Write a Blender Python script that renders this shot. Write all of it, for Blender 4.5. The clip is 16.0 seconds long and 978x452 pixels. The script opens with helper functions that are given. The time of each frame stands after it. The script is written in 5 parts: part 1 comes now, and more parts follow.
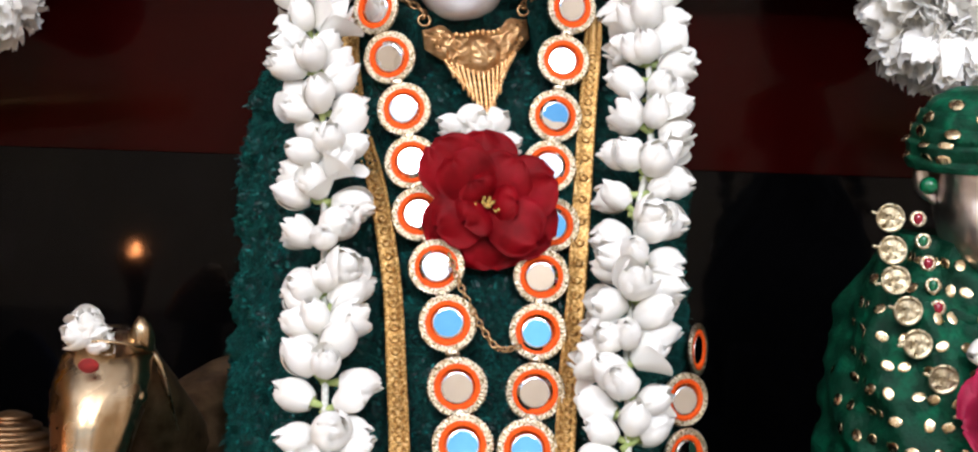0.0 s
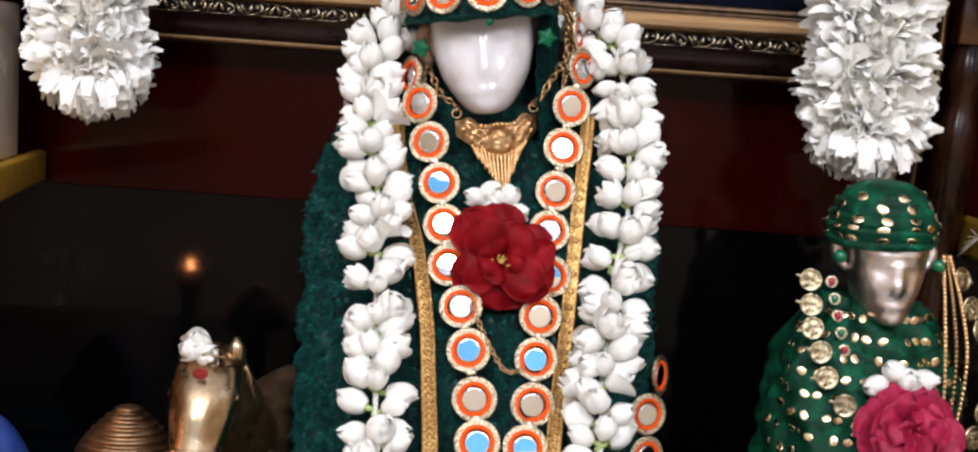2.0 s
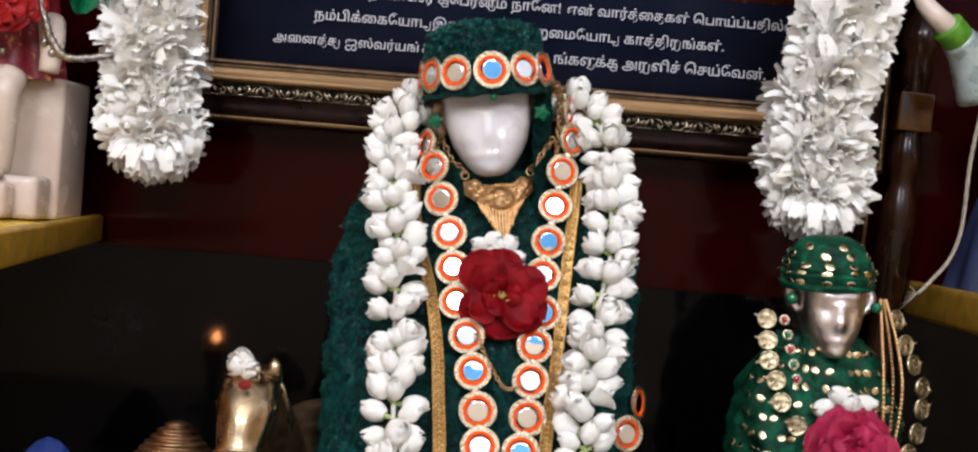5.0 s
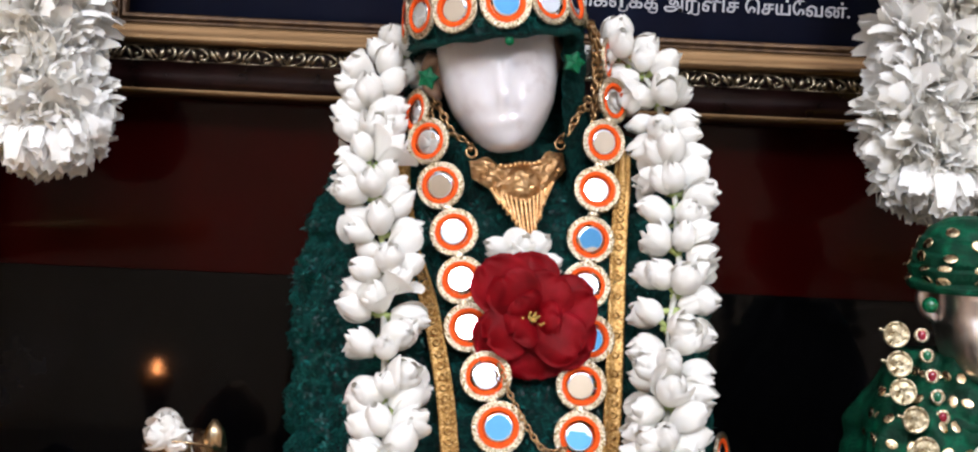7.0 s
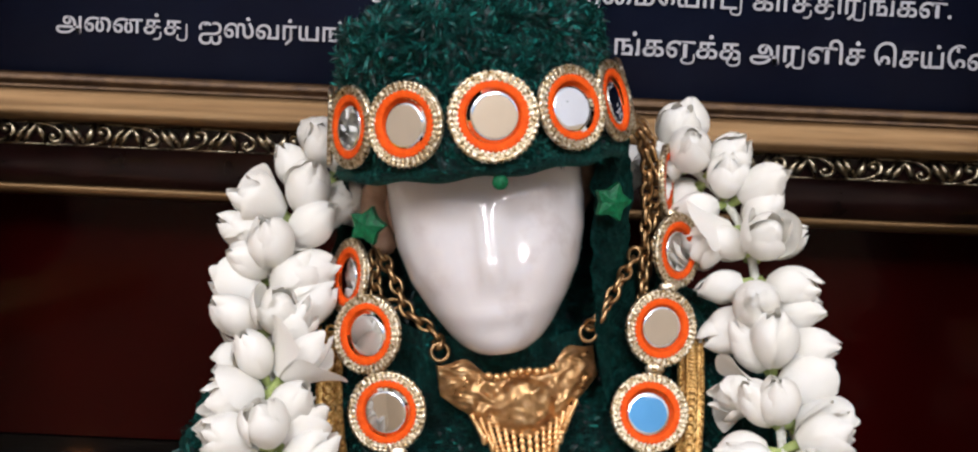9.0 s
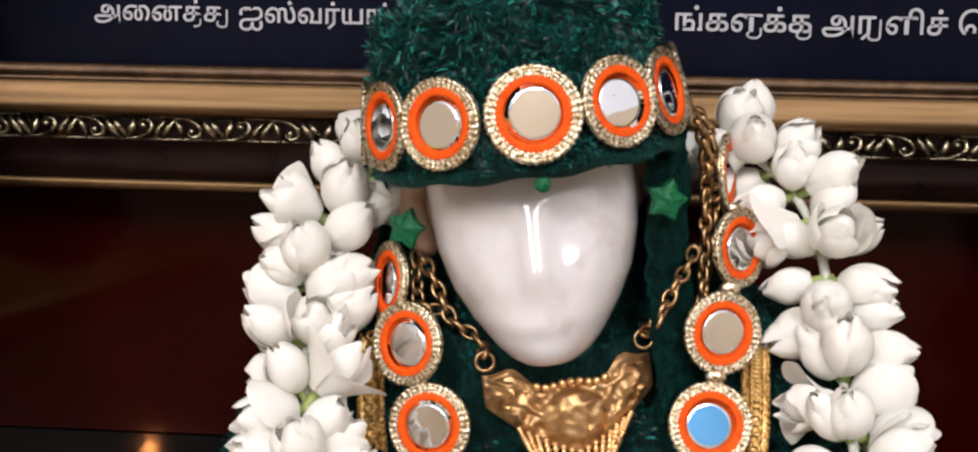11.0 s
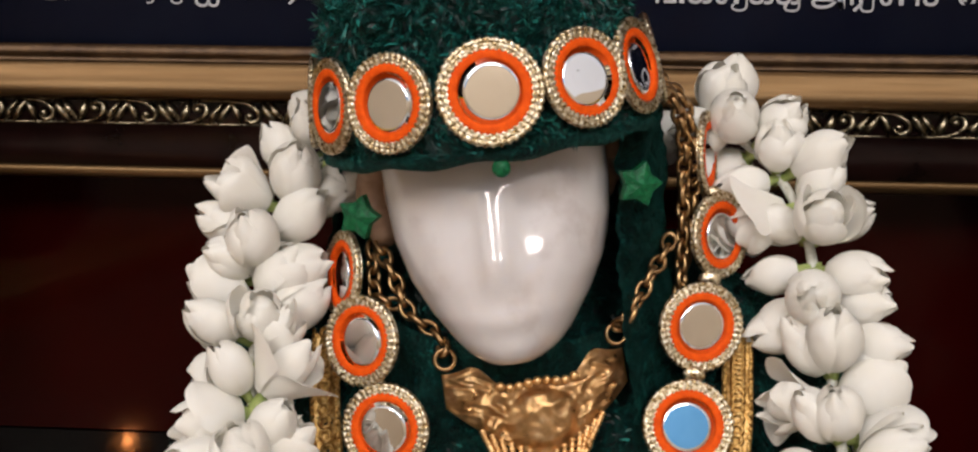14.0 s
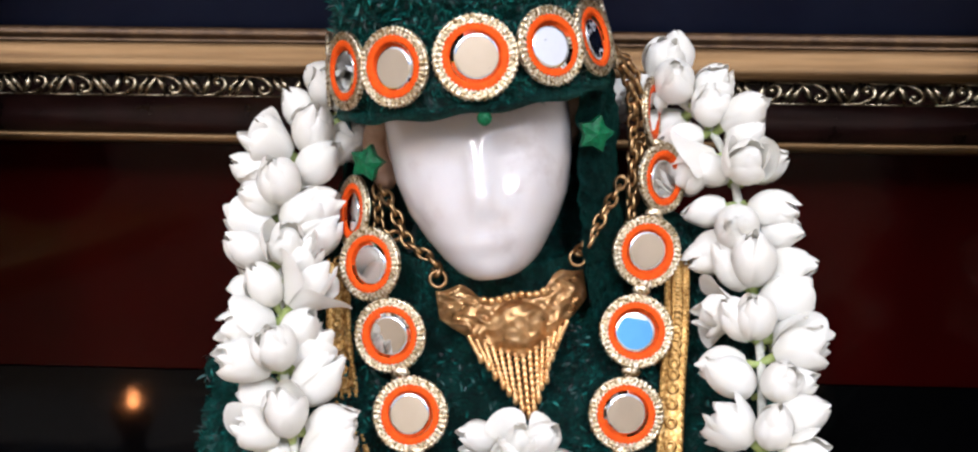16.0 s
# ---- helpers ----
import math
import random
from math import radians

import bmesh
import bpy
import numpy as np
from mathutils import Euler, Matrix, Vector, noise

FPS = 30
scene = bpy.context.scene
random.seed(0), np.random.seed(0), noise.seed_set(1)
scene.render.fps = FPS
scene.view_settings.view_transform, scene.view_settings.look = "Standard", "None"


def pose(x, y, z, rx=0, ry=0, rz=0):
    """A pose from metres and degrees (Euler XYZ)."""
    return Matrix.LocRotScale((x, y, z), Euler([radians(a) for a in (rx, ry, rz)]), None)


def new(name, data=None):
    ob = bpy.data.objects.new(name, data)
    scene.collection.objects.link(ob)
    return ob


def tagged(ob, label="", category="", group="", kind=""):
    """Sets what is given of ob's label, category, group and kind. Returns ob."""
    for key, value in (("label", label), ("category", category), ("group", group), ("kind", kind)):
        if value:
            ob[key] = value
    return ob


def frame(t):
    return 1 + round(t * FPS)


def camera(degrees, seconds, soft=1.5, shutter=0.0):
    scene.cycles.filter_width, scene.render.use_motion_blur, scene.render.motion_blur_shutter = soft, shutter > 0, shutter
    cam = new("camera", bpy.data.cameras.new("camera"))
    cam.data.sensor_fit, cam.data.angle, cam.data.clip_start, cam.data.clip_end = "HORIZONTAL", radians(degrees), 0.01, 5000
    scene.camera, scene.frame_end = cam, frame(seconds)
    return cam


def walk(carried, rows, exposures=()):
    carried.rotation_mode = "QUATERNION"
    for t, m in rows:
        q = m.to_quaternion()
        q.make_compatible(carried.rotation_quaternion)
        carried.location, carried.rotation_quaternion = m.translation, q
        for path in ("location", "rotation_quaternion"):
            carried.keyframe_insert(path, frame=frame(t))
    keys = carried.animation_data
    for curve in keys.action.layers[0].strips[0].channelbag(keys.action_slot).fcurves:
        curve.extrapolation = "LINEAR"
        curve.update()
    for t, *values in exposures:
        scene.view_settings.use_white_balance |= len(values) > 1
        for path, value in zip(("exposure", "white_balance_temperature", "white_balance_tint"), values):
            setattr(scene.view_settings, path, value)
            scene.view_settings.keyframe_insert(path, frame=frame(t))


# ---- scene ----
cam = camera(44.4, 16.0, soft=2.2)
PATH = [
    (0.0, -0.0008, 0.0006, 1.0969, 82.34, -2.03, -0.04),
    (0.5, -0.0066, -0.0468, 1.1146, 82.03, -2.39, -0.04),
    (1.0, -0.0111, -0.0894, 1.1315, 81.84, -2.91, 0.06),
    (1.5, -0.0128, -0.1200, 1.1478, 82.09, -3.69, 0.23),
    (2.0, -0.0103, -0.1606, 1.1470, 82.40, -4.01, 0.30),
    (2.5, -0.0130, -0.2015, 1.1422, 83.85, -4.33, 0.30),
    (3.0, -0.0119, -0.2399, 1.1421, 87.90, -4.50, 0.51),
    (3.5, -0.0139, -0.2734, 1.1283, 88.17, -4.94, 0.58),
    (4.0, -0.0055, -0.3021, 1.1229, 88.62, -4.99, 0.89),
    (4.5, -0.0045, -0.3083, 1.1152, 88.71, -4.93, 0.85),
    (4.7, -0.0062, -0.3040, 1.1070, 88.76, -4.92, 0.59),
    (6.8, -0.0276, -0.0850, 1.0884, 88.82, -2.77, -1.47),
    (7.0, -0.0367, -0.0518, 1.0933, 88.66, -2.57, -1.36),
    (7.5, -0.0382, 0.0571, 1.1081, 87.31, -2.49, -1.07),
    (8.0, -0.0297, 0.1345, 1.1447, 86.24, -2.44, -1.09),
    (8.5, -0.0262, 0.1830, 1.1604, 85.45, -2.67, -0.44),
    (9.0, -0.0177, 0.2071, 1.1923, 84.63, -2.53, 0.33),
    (9.5, -0.0084, 0.2097, 1.1912, 84.51, -2.26, 2.60),
    (9.7, -0.0078, 0.2062, 1.1960, 84.50, -2.23, 2.80),
    (11.8, -0.0072, 0.2605, 1.2043, 81.41, -0.73, 4.63),
    (12.0, -0.0070, 0.2648, 1.2039, 81.51, -0.81, 4.42),
    (12.5, -0.0066, 0.2606, 1.2045, 81.44, -0.93, 4.49),
    (13.0, -0.0034, 0.2580, 1.2072, 81.64, -1.00, 4.44),
    (13.5, 0.0080, 0.2601, 1.2052, 81.61, -0.92, 4.23),
    (14.0, 0.0025, 0.2596, 1.2021, 81.52, -0.76, 4.19),
    (14.5, 0.0035, 0.2535, 1.1806, 81.12, -0.48, 3.93),
    (15.0, 0.0044, 0.2290, 1.1869, 81.28, -0.42, 3.79),
    (15.5, 0.0038, 0.1992, 1.1922, 81.25, -0.55, 3.40),
    (16.0, 0.0036, 0.1831, 1.1951, 81.41, -0.67, 2.79),
]
# seconds, stops, kelvin, tint: the clip's camera sets its lightness and white balance again and again
LIGHTNESS = [(0, -0.28, 6000, 10), (2, -0.38, 6050, 10), (3, -0.58, 6250, 10), (3.7, -0.68, 6300, 10), (4.7, -0.57, 6150, 10), (6.8, -0.40, 6000, 10), (7.5, -0.36, 6000, 10), (8, -0.48, 6200, 10), (9, -0.60, 6300, 10), (9.7, -0.76, 6500, 10), (11.8, -0.36, 6550, 10), (12.5, -0.36, 6550, 10), (13, -0.54, 6650, 10), (13.5, -0.92, 6850, 10), (14, -0.92, 6950, 10), (14.5, -0.78, 6200, 10), (15, -0.52, 6000, 10), (16, -0.36, 6000, 10)]
walk(cam, [(t, pose(*p)) for t, *p in PATH], LIGHTNESS)

# ---- world and lights ----
world = bpy.data.worlds.new("world")
scene.world = world
world.use_nodes = True
bg = world.node_tree.nodes["Background"]
bg.inputs[0].default_value, bg.inputs[1].default_value = (0.5, 0.55, 0.62, 1), 0.15


def bulb(name, place, watts, colour, radius):
    d = bpy.data.lights.new(name, "POINT")
    d.energy, d.color, d.shadow_soft_size = watts, colour, radius
    ob = new(name, d)
    ob.location = place
    return ob


bulb("ceiling_lamp", (-0.55, -1.15, 2.30), 97, (0.985, 0.925, 0.915), 0.26)
bulb("ceiling_lamp", (0.60, -1.40, 2.40), 99, (0.965, 0.94, 0.965), 0.26)

# ---- materials ----


class Mat:
    """A node material under construction."""

    def __init__(self, name, rough=0.5, metal=0.0, colour=(0.5, 0.5, 0.5)):
        self.m = bpy.data.materials.new(name)
        self.m.use_nodes = True
        self.tc = None
        self.t = self.m.node_tree
        self.b = self.t.nodes["Principled BSDF"]
        self.set("Roughness", rough), self.set("Metallic", metal), self.set("Base Color", (*colour, 1))

    def set(self, socket, value):
        self.b.inputs[socket].default_value = value
        return self

    def node(self, kind, **values):
        n = self.t.nodes.new(kind)
        for k, v in values.items():
            n.inputs[k].default_value = v
        return n

    def link(self, a, b):
        self.t.links.new(a, b)

    def coords(self):
        if self.tc is None:
            self.tc = self.node("ShaderNodeTexCoord").outputs["Object"]
        return self.tc

    def noise(self, scale, detail=4.0, rough=0.55):
        n = self.node("ShaderNodeTexNoise", Scale=scale, Detail=detail, Roughness=rough)
        self.link(self.coords(), n.inputs["Vector"])
        return n.outputs["Fac"]

    def ramp(self, fac, stops):
        n = self.node("ShaderNodeValToRGB")
        e = n.color_ramp.elements
        while len(e) < len(stops):
            e.new(0.5)
        for el, (p, c) in zip(e, stops):
            el.position, el.color = p, (*c, 1)
        self.link(fac, n.inputs[0])
        return n.outputs[0]

    def colour(self, socket):
        self.link(socket, self.b.inputs["Base Color"])
        return self

    def rough(self, fac, lo, hi):
        n = self.node("ShaderNodeMapRange")
        n.inputs["To Min"].default_value, n.inputs["To Max"].default_value = lo, hi
        self.link(fac, n.inputs["Value"]), self.link(n.outputs[0], self.b.inputs["Roughness"])
        return self

    def bump(self, fac, strength, distance):
        n = self.node("ShaderNodeBump", Strength=strength, Distance=distance)
        self.link(fac, n.inputs["Height"])
        if self.b.inputs["Normal"].is_linked:
            self.link(self.b.inputs["Normal"].links[0].from_socket, n.inputs["Normal"])
        self.link(n.outputs[0], self.b.inputs["Normal"])
        return self

    def even_gloss(self, value):
        for l in list(self.b.inputs["Roughness"].links):
            self.t.links.remove(l)
        return self.set("Roughness", value)

    def thin(self, share, colour):
        """Lets light through, as a petal does."""
        out = self.t.nodes["Material Output"]
        mix, tr = self.node("ShaderNodeMixShader"), self.node("ShaderNodeBsdfTranslucent")
        mix.inputs[0].default_value, tr.inputs["Color"].default_value = share, (*colour, 1)
        self.link(self.b.outputs[0], mix.inputs[1]), self.link(tr.outputs[0], mix.inputs[2]), self.link(mix.outputs[0], out.inputs["Surface"])
        return self

    def random_value(self):
        return self.node("ShaderNodeObjectInfo").outputs["Random"]


def mixed(name, rough, metal, scale, stops, bump=0.0, dist=0.001, fine=0.0, detail=4.0):
    """A material whose colour wanders between stops over a noise, with relief at two scales."""
    m = Mat(name, rough, metal)
    f = m.noise(scale, detail)
    m.colour(m.ramp(f, stops)).rough(f, max(0.02, rough - 0.12), min(1, rough + 0.12))
    if bump:
        m.bump(f, bump, dist)
    if fine:
        m.bump(m.noise(scale * 7, 3), fine, dist * 0.4)
    return m


velvet_m = Mat("green_velvet", 0.6)
vn = velvet_m.node("ShaderNodeTexNoise", Scale=210.0, Detail=5.0, Roughness=0.68, Distortion=2.2)
velvet_m.link(velvet_m.coords(), vn.inputs["Vector"])
vd = velvet_m.node("ShaderNodeTexNoise", Scale=95.0, Detail=3.0, Roughness=0.6)
velvet_m.link(velvet_m.coords(), vd.inputs["Vector"])
warp = velvet_m.node("ShaderNodeVectorMath")
warp.operation = "MULTIPLY_ADD"
warp.inputs[1].default_value = (0.016, 0.016, 0.016)
velvet_m.link(vd.outputs["Color"], warp.inputs[0]), velvet_m.link(velvet_m.coords(), warp.inputs[2])
cells = velvet_m.node("ShaderNodeTexVoronoi", Scale=62.0)
velvet_m.link(warp.outputs[0], cells.inputs["Vector"])
ring = velvet_m.node("ShaderNodeMath")
ring.operation = "MULTIPLY"
ring.inputs[1].default_value = 26.0
velvet_m.link(cells.outputs["Distance"], ring.inputs[0])
swirl = velvet_m.node("ShaderNodeMath")
swirl.operation = "SINE"
velvet_m.link(ring.outputs[0], swirl.inputs[0])
pile = velvet_m.noise(1300, 3, 0.7)


def blend_sum(m, *terms):
    """Weighted sum of several grey outputs."""
    total = None
    for socket, weight in terms:
        n = m.node("ShaderNodeMath")
        n.operation = "MULTIPLY_ADD"
        n.inputs[1].default_value, n.inputs[2].default_value = weight, 0.0
        m.link(socket, n.inputs[0])
        if total is not None:
            m.link(total, n.inputs[2])
        total = n.outputs[0]
    return total


# bright teal stands in for highlights on the pile, near-black for its creases
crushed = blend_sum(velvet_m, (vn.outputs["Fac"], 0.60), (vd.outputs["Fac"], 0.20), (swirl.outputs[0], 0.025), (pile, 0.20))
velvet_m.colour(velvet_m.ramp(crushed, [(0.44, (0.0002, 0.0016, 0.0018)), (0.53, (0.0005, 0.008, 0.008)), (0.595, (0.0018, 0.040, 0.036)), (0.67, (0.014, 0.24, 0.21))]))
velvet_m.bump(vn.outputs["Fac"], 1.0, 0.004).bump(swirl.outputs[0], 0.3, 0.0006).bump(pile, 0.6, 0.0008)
velvet_m.set("Sheen Weight", 0.42).set("Sheen Roughness", 0.35).set("Sheen Tint", (0.05, 0.55, 0.45, 1)).set("Specular IOR Level", 0.14)
velvet = velvet_m.m
pile_mat = Mat("velvet_pile", 0.42)
pile_mat.colour(pile_mat.ramp(pile_mat.node("ShaderNodeNewGeometry").outputs["Random Per Island"], [(0.0, (0.0004, 0.006, 0.006)), (0.6, (0.001, 0.022, 0.020)), (0.85, (0.003, 0.075, 0.066)), (1.0, (0.014, 0.21, 0.18))]))
pile_mat.set("Specular IOR Level", 0.3).set("Sheen Weight", 0.3).set("Sheen Tint", (0.05, 0.55, 0.45, 1))
pile_m = pile_mat.m
marble_m = mixed("white_marble", 0.13, 0, 55, [(0.30, (0.54, 0.49, 0.47)), (0.43, (0.65, 0.615, 0.605)), (0.7, (0.69, 0.665, 0.66))], 0.04, 0.001)
marble_m.set("Subsurface Weight", 0.25).set("Subsurface Radius", (0.006, 0.005, 0.004)).set("Subsurface Scale", 0.6)
marble_m.even_gloss(0.07)
marble_m.set("Coat Weight", 0.4).set("Coat Roughness", 0.04)
marble = marble_m.m
cream_marble = mixed("cream_marble", 0.25, 0, 30, [(0.3, (0.52, 0.41, 0.33)), (0.7, (0.62, 0.52, 0.44))], 0.05, 0.001).m
# the ears' tan puts the shade under the hat into their colour
ear_m = mixed("shaded_ear_marble", 0.35, 0, 120, [(0.3, (0.32, 0.18, 0.11)), (0.7, (0.55, 0.36, 0.25))], 0.1, 0.001).m
gold = mixed("gold_plate", 0.31, 0.85, 260, [(0.3, (0.60, 0.32, 0.12)), (0.55, (0.86, 0.54, 0.25)), (0.75, (1.0, 0.73, 0.42))], 0.30, 0.001, 0.2).m
chain_gold = mixed("chain_gold", 0.32, 1, 400, [(0.3, (0.22, 0.12, 0.06)), (0.7, (0.56, 0.36, 0.17))], 0.2, 0.0005).m
lace = mixed("zari_lace", 0.30, 1, 900, [(0.38, (0.32, 0.22, 0.10)), (0.5, (0.68, 0.56, 0.36)), (0.62, (0.98, 0.93, 0.80))], 0.35, 0.0005, 0.3).m
braid_m = mixed("gold_braid", 0.42, 0.75, 700, [(0.32, (0.22, 0.10, 0.025)), (0.52, (0.58, 0.34, 0.10)), (0.72, (0.95, 0.70, 0.34))], 0.5, 0.0006).m
orange = mixed("orange_cloth", 0.7, 0, 500, [(0.3, (0.72, 0.07, 0.004)), (0.7, (0.90, 0.115, 0.008))], 0.3, 0.0005).m
orange.node_tree.nodes["Principled BSDF"].inputs["Specular IOR Level"].default_value = 0.15
mirror_m = Mat("mirror_glass", 0.02, 1, (0.86, 0.88, 0.9))
mirror_m.bump(mirror_m.noise(90, 1), 0.05, 0.0015)
mirror = mirror_m.m
petal_m = Mat("jasmine_petal", 0.5)
pf = petal_m.noise(60, 3)
petal_m.colour(petal_m.ramp(pf, [(0.3, (0.94, 0.915, 0.835)), (0.6, (0.965, 0.955, 0.91))])).bump(petal_m.noise(260, 3), 0.22, 0.001)
petal_m.set("Subsurface Weight", 0.0).set("Subsurface Radius", (0.007, 0.0065, 0.0055)).set("Subsurface Scale", 0.9).set("Specular IOR Level", 0.25)
petal_m.thin(0.22, (0.97, 0.95, 0.88))
petal = petal_m.m
mum_m = Mat("chrysanthemum_petal", 0.55)
mum_m.colour(mum_m.ramp(mum_m.noise(45, 3), [(0.3, (0.95, 0.91, 0.80)), (0.5, (0.97, 0.955, 0.90)), (0.75, (0.97, 0.97, 0.95))]))
mum_m.set("Subsurface Weight", 0.0).set("Subsurface Radius", (0.007, 0.0065, 0.0055)).set("Subsurface Scale", 0.9).set("Specular IOR Level", 0.25)
mum_m.thin(0.18, (0.99, 0.985, 0.97))
mum = mum_m.m
mum_eye = mixed("flower_heart", 0.8, 0, 300, [(0.3, (0.55, 0.5, 0.1)), (0.7, (0.8, 0.76, 0.3))], 0.5, 0.001).m
calyx_m = mixed("green_calyx", 0.55, 0, 200, [(0.3, (0.22, 0.30, 0.06)), (0.7, (0.50, 0.58, 0.22))], 0.1, 0.001).m
thread_m = mixed("white_thread", 0.9, 0, 600, [(0.3, (0.5, 0.5, 0.42)), (0.7, (0.8, 0.8, 0.74))], 0.5, 0.0006).m
rose_m = mixed("red_rose_petal", 0.55, 0, 70, [(0.3, (0.20, 0.001, 0.004)), (0.55, (0.36, 0.002, 0.008)), (0.75, (0.48, 0.008, 0.022))], 0.15, 0.002, 0.2)
rose_m.set("Specular IOR Level", 0.2).set("Subsurface Weight", 0.12).set("Subsurface Radius", (0.006, 0.001, 0.001)).set("Subsurface Scale", 0.4)
rose_red = rose_m.m
rose_pink = mixed("crimson_rose_petal", 0.55, 0, 70, [(0.3, (0.42, 0.005, 0.05)), (0.7, (0.72, 0.03, 0.13))], 0.15, 0.002, 0.2).m
silk_rose = mixed("scarlet_cloth_rose", 0.5, 0, 90, [(0.3, (0.40, 0.006, 0.008)), (0.7, (0.70, 0.02, 0.02))], 0.3, 0.002).m
stamen_m = mixed("stamen", 0.7, 0, 500, [(0.3, (0.25, 0.12, 0.02)), (0.7, (0.75, 0.5, 0.12))], 0.5, 0.001).m
brass = mixed("polished_brass", 0.27, 1, 40, [(0.3, (0.34, 0.22, 0.11)), (0.7, (0.66, 0.51, 0.33))], 0.14, 0.003, 0.1).m
copper_dull = mixed("dull_brass", 0.45, 1, 90, [(0.3, (0.16, 0.09, 0.045)), (0.7, (0.42, 0.27, 0.14))], 0.3, 0.002).m
silver = mixed("polished_silver", 0.34, 1, 70, [(0.3, (0.58, 0.49, 0.45)), (0.7, (0.84, 0.77, 0.73))], 0.12, 0.002).m
coin_m = mixed("coin_gold", 0.3, 1, 420, [(0.35, (0.24, 0.18, 0.09)), (0.65, (0.74, 0.65, 0.44))], 0.9, 0.001).m
kumkum = mixed("kumkum_powder", 0.9, 0, 400, [(0.3, (0.14, 0.006, 0.004)), (0.7, (0.27, 0.014, 0.01))], 0.5, 0.001).m
satin = mixed("green_satin", 0.6, 0, 90, [(0.3, (0.0004, 0.018, 0.008)), (0.52, (0.0012, 0.042, 0.019)), (0.72, (0.003, 0.115, 0.052))], 0.6, 0.004, 0.4).set("Specular IOR Level", 0.18).m
foil = mixed("gold_foil_dot", 0.25, 1, 300, [(0.3, (0.62, 0.42, 0.18)), (0.7, (1, 0.86, 0.58))], 0.3, 0.001).m
star_green = mixed("green_glitter", 0.35, 0, 700, [(0.3, (0.001, 0.05, 0.020)), (0.7, (0.004, 0.16, 0.055))], 0.6, 0.001).set("Specular IOR Level", 0.25).m
emerald = Mat("emerald_bead", 0.1, 0, (0.004, 0.12, 0.045)).set("Coat Weight", 0.5).m
ruby = Mat("ruby_bead", 0.1, 0, (0.25, 0.005, 0.02)).set("Coat Weight", 0.5).m
red_panel_m = mixed("maroon_lacquer", 0.16, 0, 5, [(0.3, (0.012, 0.0005, 0.0005)), (0.7, (0.024, 0.0009, 0.0008))], 0.02, 0.002)
red_panel_m.bump(red_panel_m.noise(130, 5), 0.02, 0.0006)
red_panel_m.even_gloss(0.10).set("Specular IOR Level", 0.10)
red_panel = red_panel_m.m
black_panel_m = mixed("black_granite", 0.14, 0, 160, [(0.35, (0.0010, 0.0010, 0.0012)), (0.8, (0.0035, 0.0035, 0.0045))], 0.02, 0.001)
black_panel_m.colour(black_panel_m.ramp(black_panel_m.noise(8, 7, 0.62), [(0.0, (0.0010, 0.0010, 0.0012)), (0.60, (0.0014, 0.0014, 0.0017)), (0.76, (0.006, 0.006, 0.007))]))
black_panel_m.even_gloss(0.07).set("Specular IOR Level", 0.15)
black_panel = black_panel_m.m
frame_gold = Mat("antique_gold_frame", 0.46, 0.85)
fm = frame_gold.node("ShaderNodeMapping")
fm.inputs["Scale"].default_value = (8, 60, 190)
frame_gold.link(frame_gold.coords(), fm.inputs[0])
fn = frame_gold.node("ShaderNodeTexNoise", Scale=1.0, Detail=5.0)
frame_gold.link(fm.outputs[0], fn.inputs["Vector"])
frame_gold.colour(frame_gold.ramp(fn.outputs["Fac"], [(0.3, (0.038, 0.018, 0.007)), (0.5, (0.098, 0.055, 0.022)), (0.7, (0.170, 0.102, 0.046))])).rough(fn.outputs["Fac"], 0.28, 0.5)
frame_gold.bump(fn.outputs["Fac"], 0.25, 0.0008)
frame_gold = frame_gold.m
frame_brown = mixed("brown_gilt", 0.42, 0.6, 140, [(0.3, (0.045, 0.022, 0.009)), (0.7, (0.110, 0.062, 0.028))], 0.2, 0.0008).m
amber_m = mixed("amber_lacquer", 0.2, 0, 40, [(0.3, (0.035, 0.011, 0.002)), (0.7, (0.11, 0.040, 0.008))], 0.05, 0.002).m
leaf_satin = mixed("leaf_green_satin", 0.35, 0, 90, [(0.3, (0.05, 0.16, 0.012)), (0.7, (0.12, 0.34, 0.03))], 0.2, 0.002).m
pale_satin = mixed("pale_teal_satin", 0.28, 0.2, 70, [(0.3, (0.22, 0.28, 0.28)), (0.7, (0.46, 0.54, 0.53))], 0.4, 0.003).m
carved_m = mixed("carved_old_silver", 0.3, 1, 300, [(0.35, (0.08, 0.06, 0.035)), (0.65, (0.42, 0.36, 0.25))], 0.4, 0.0006).m
frame_dark = mixed("dark_frame_wood", 0.3, 0, 60, [(0.3, (0.004, 0.0015, 0.0015)), (0.7, (0.013, 0.004, 0.0035))], 0.05, 0.001).set("Specular IOR Level", 0.2).m
sign_navy = mixed("navy_printed_board", 0.22, 0, 14, [(0.3, (0.009, 0.012, 0.029)), (0.7, (0.016, 0.022, 0.048))], 0.02, 0.001).set("Specular IOR Level", 0.2).m
sign_red = mixed("printed_red_brown", 0.25, 0, 90, [(0.3, (0.05, 0.008, 0.008)), (0.7, (0.14, 0.035, 0.025))], 0.05, 0.001).m
ink_white = Mat("white_print", 0.5, 0, (0.42, 0.42, 0.45)).m
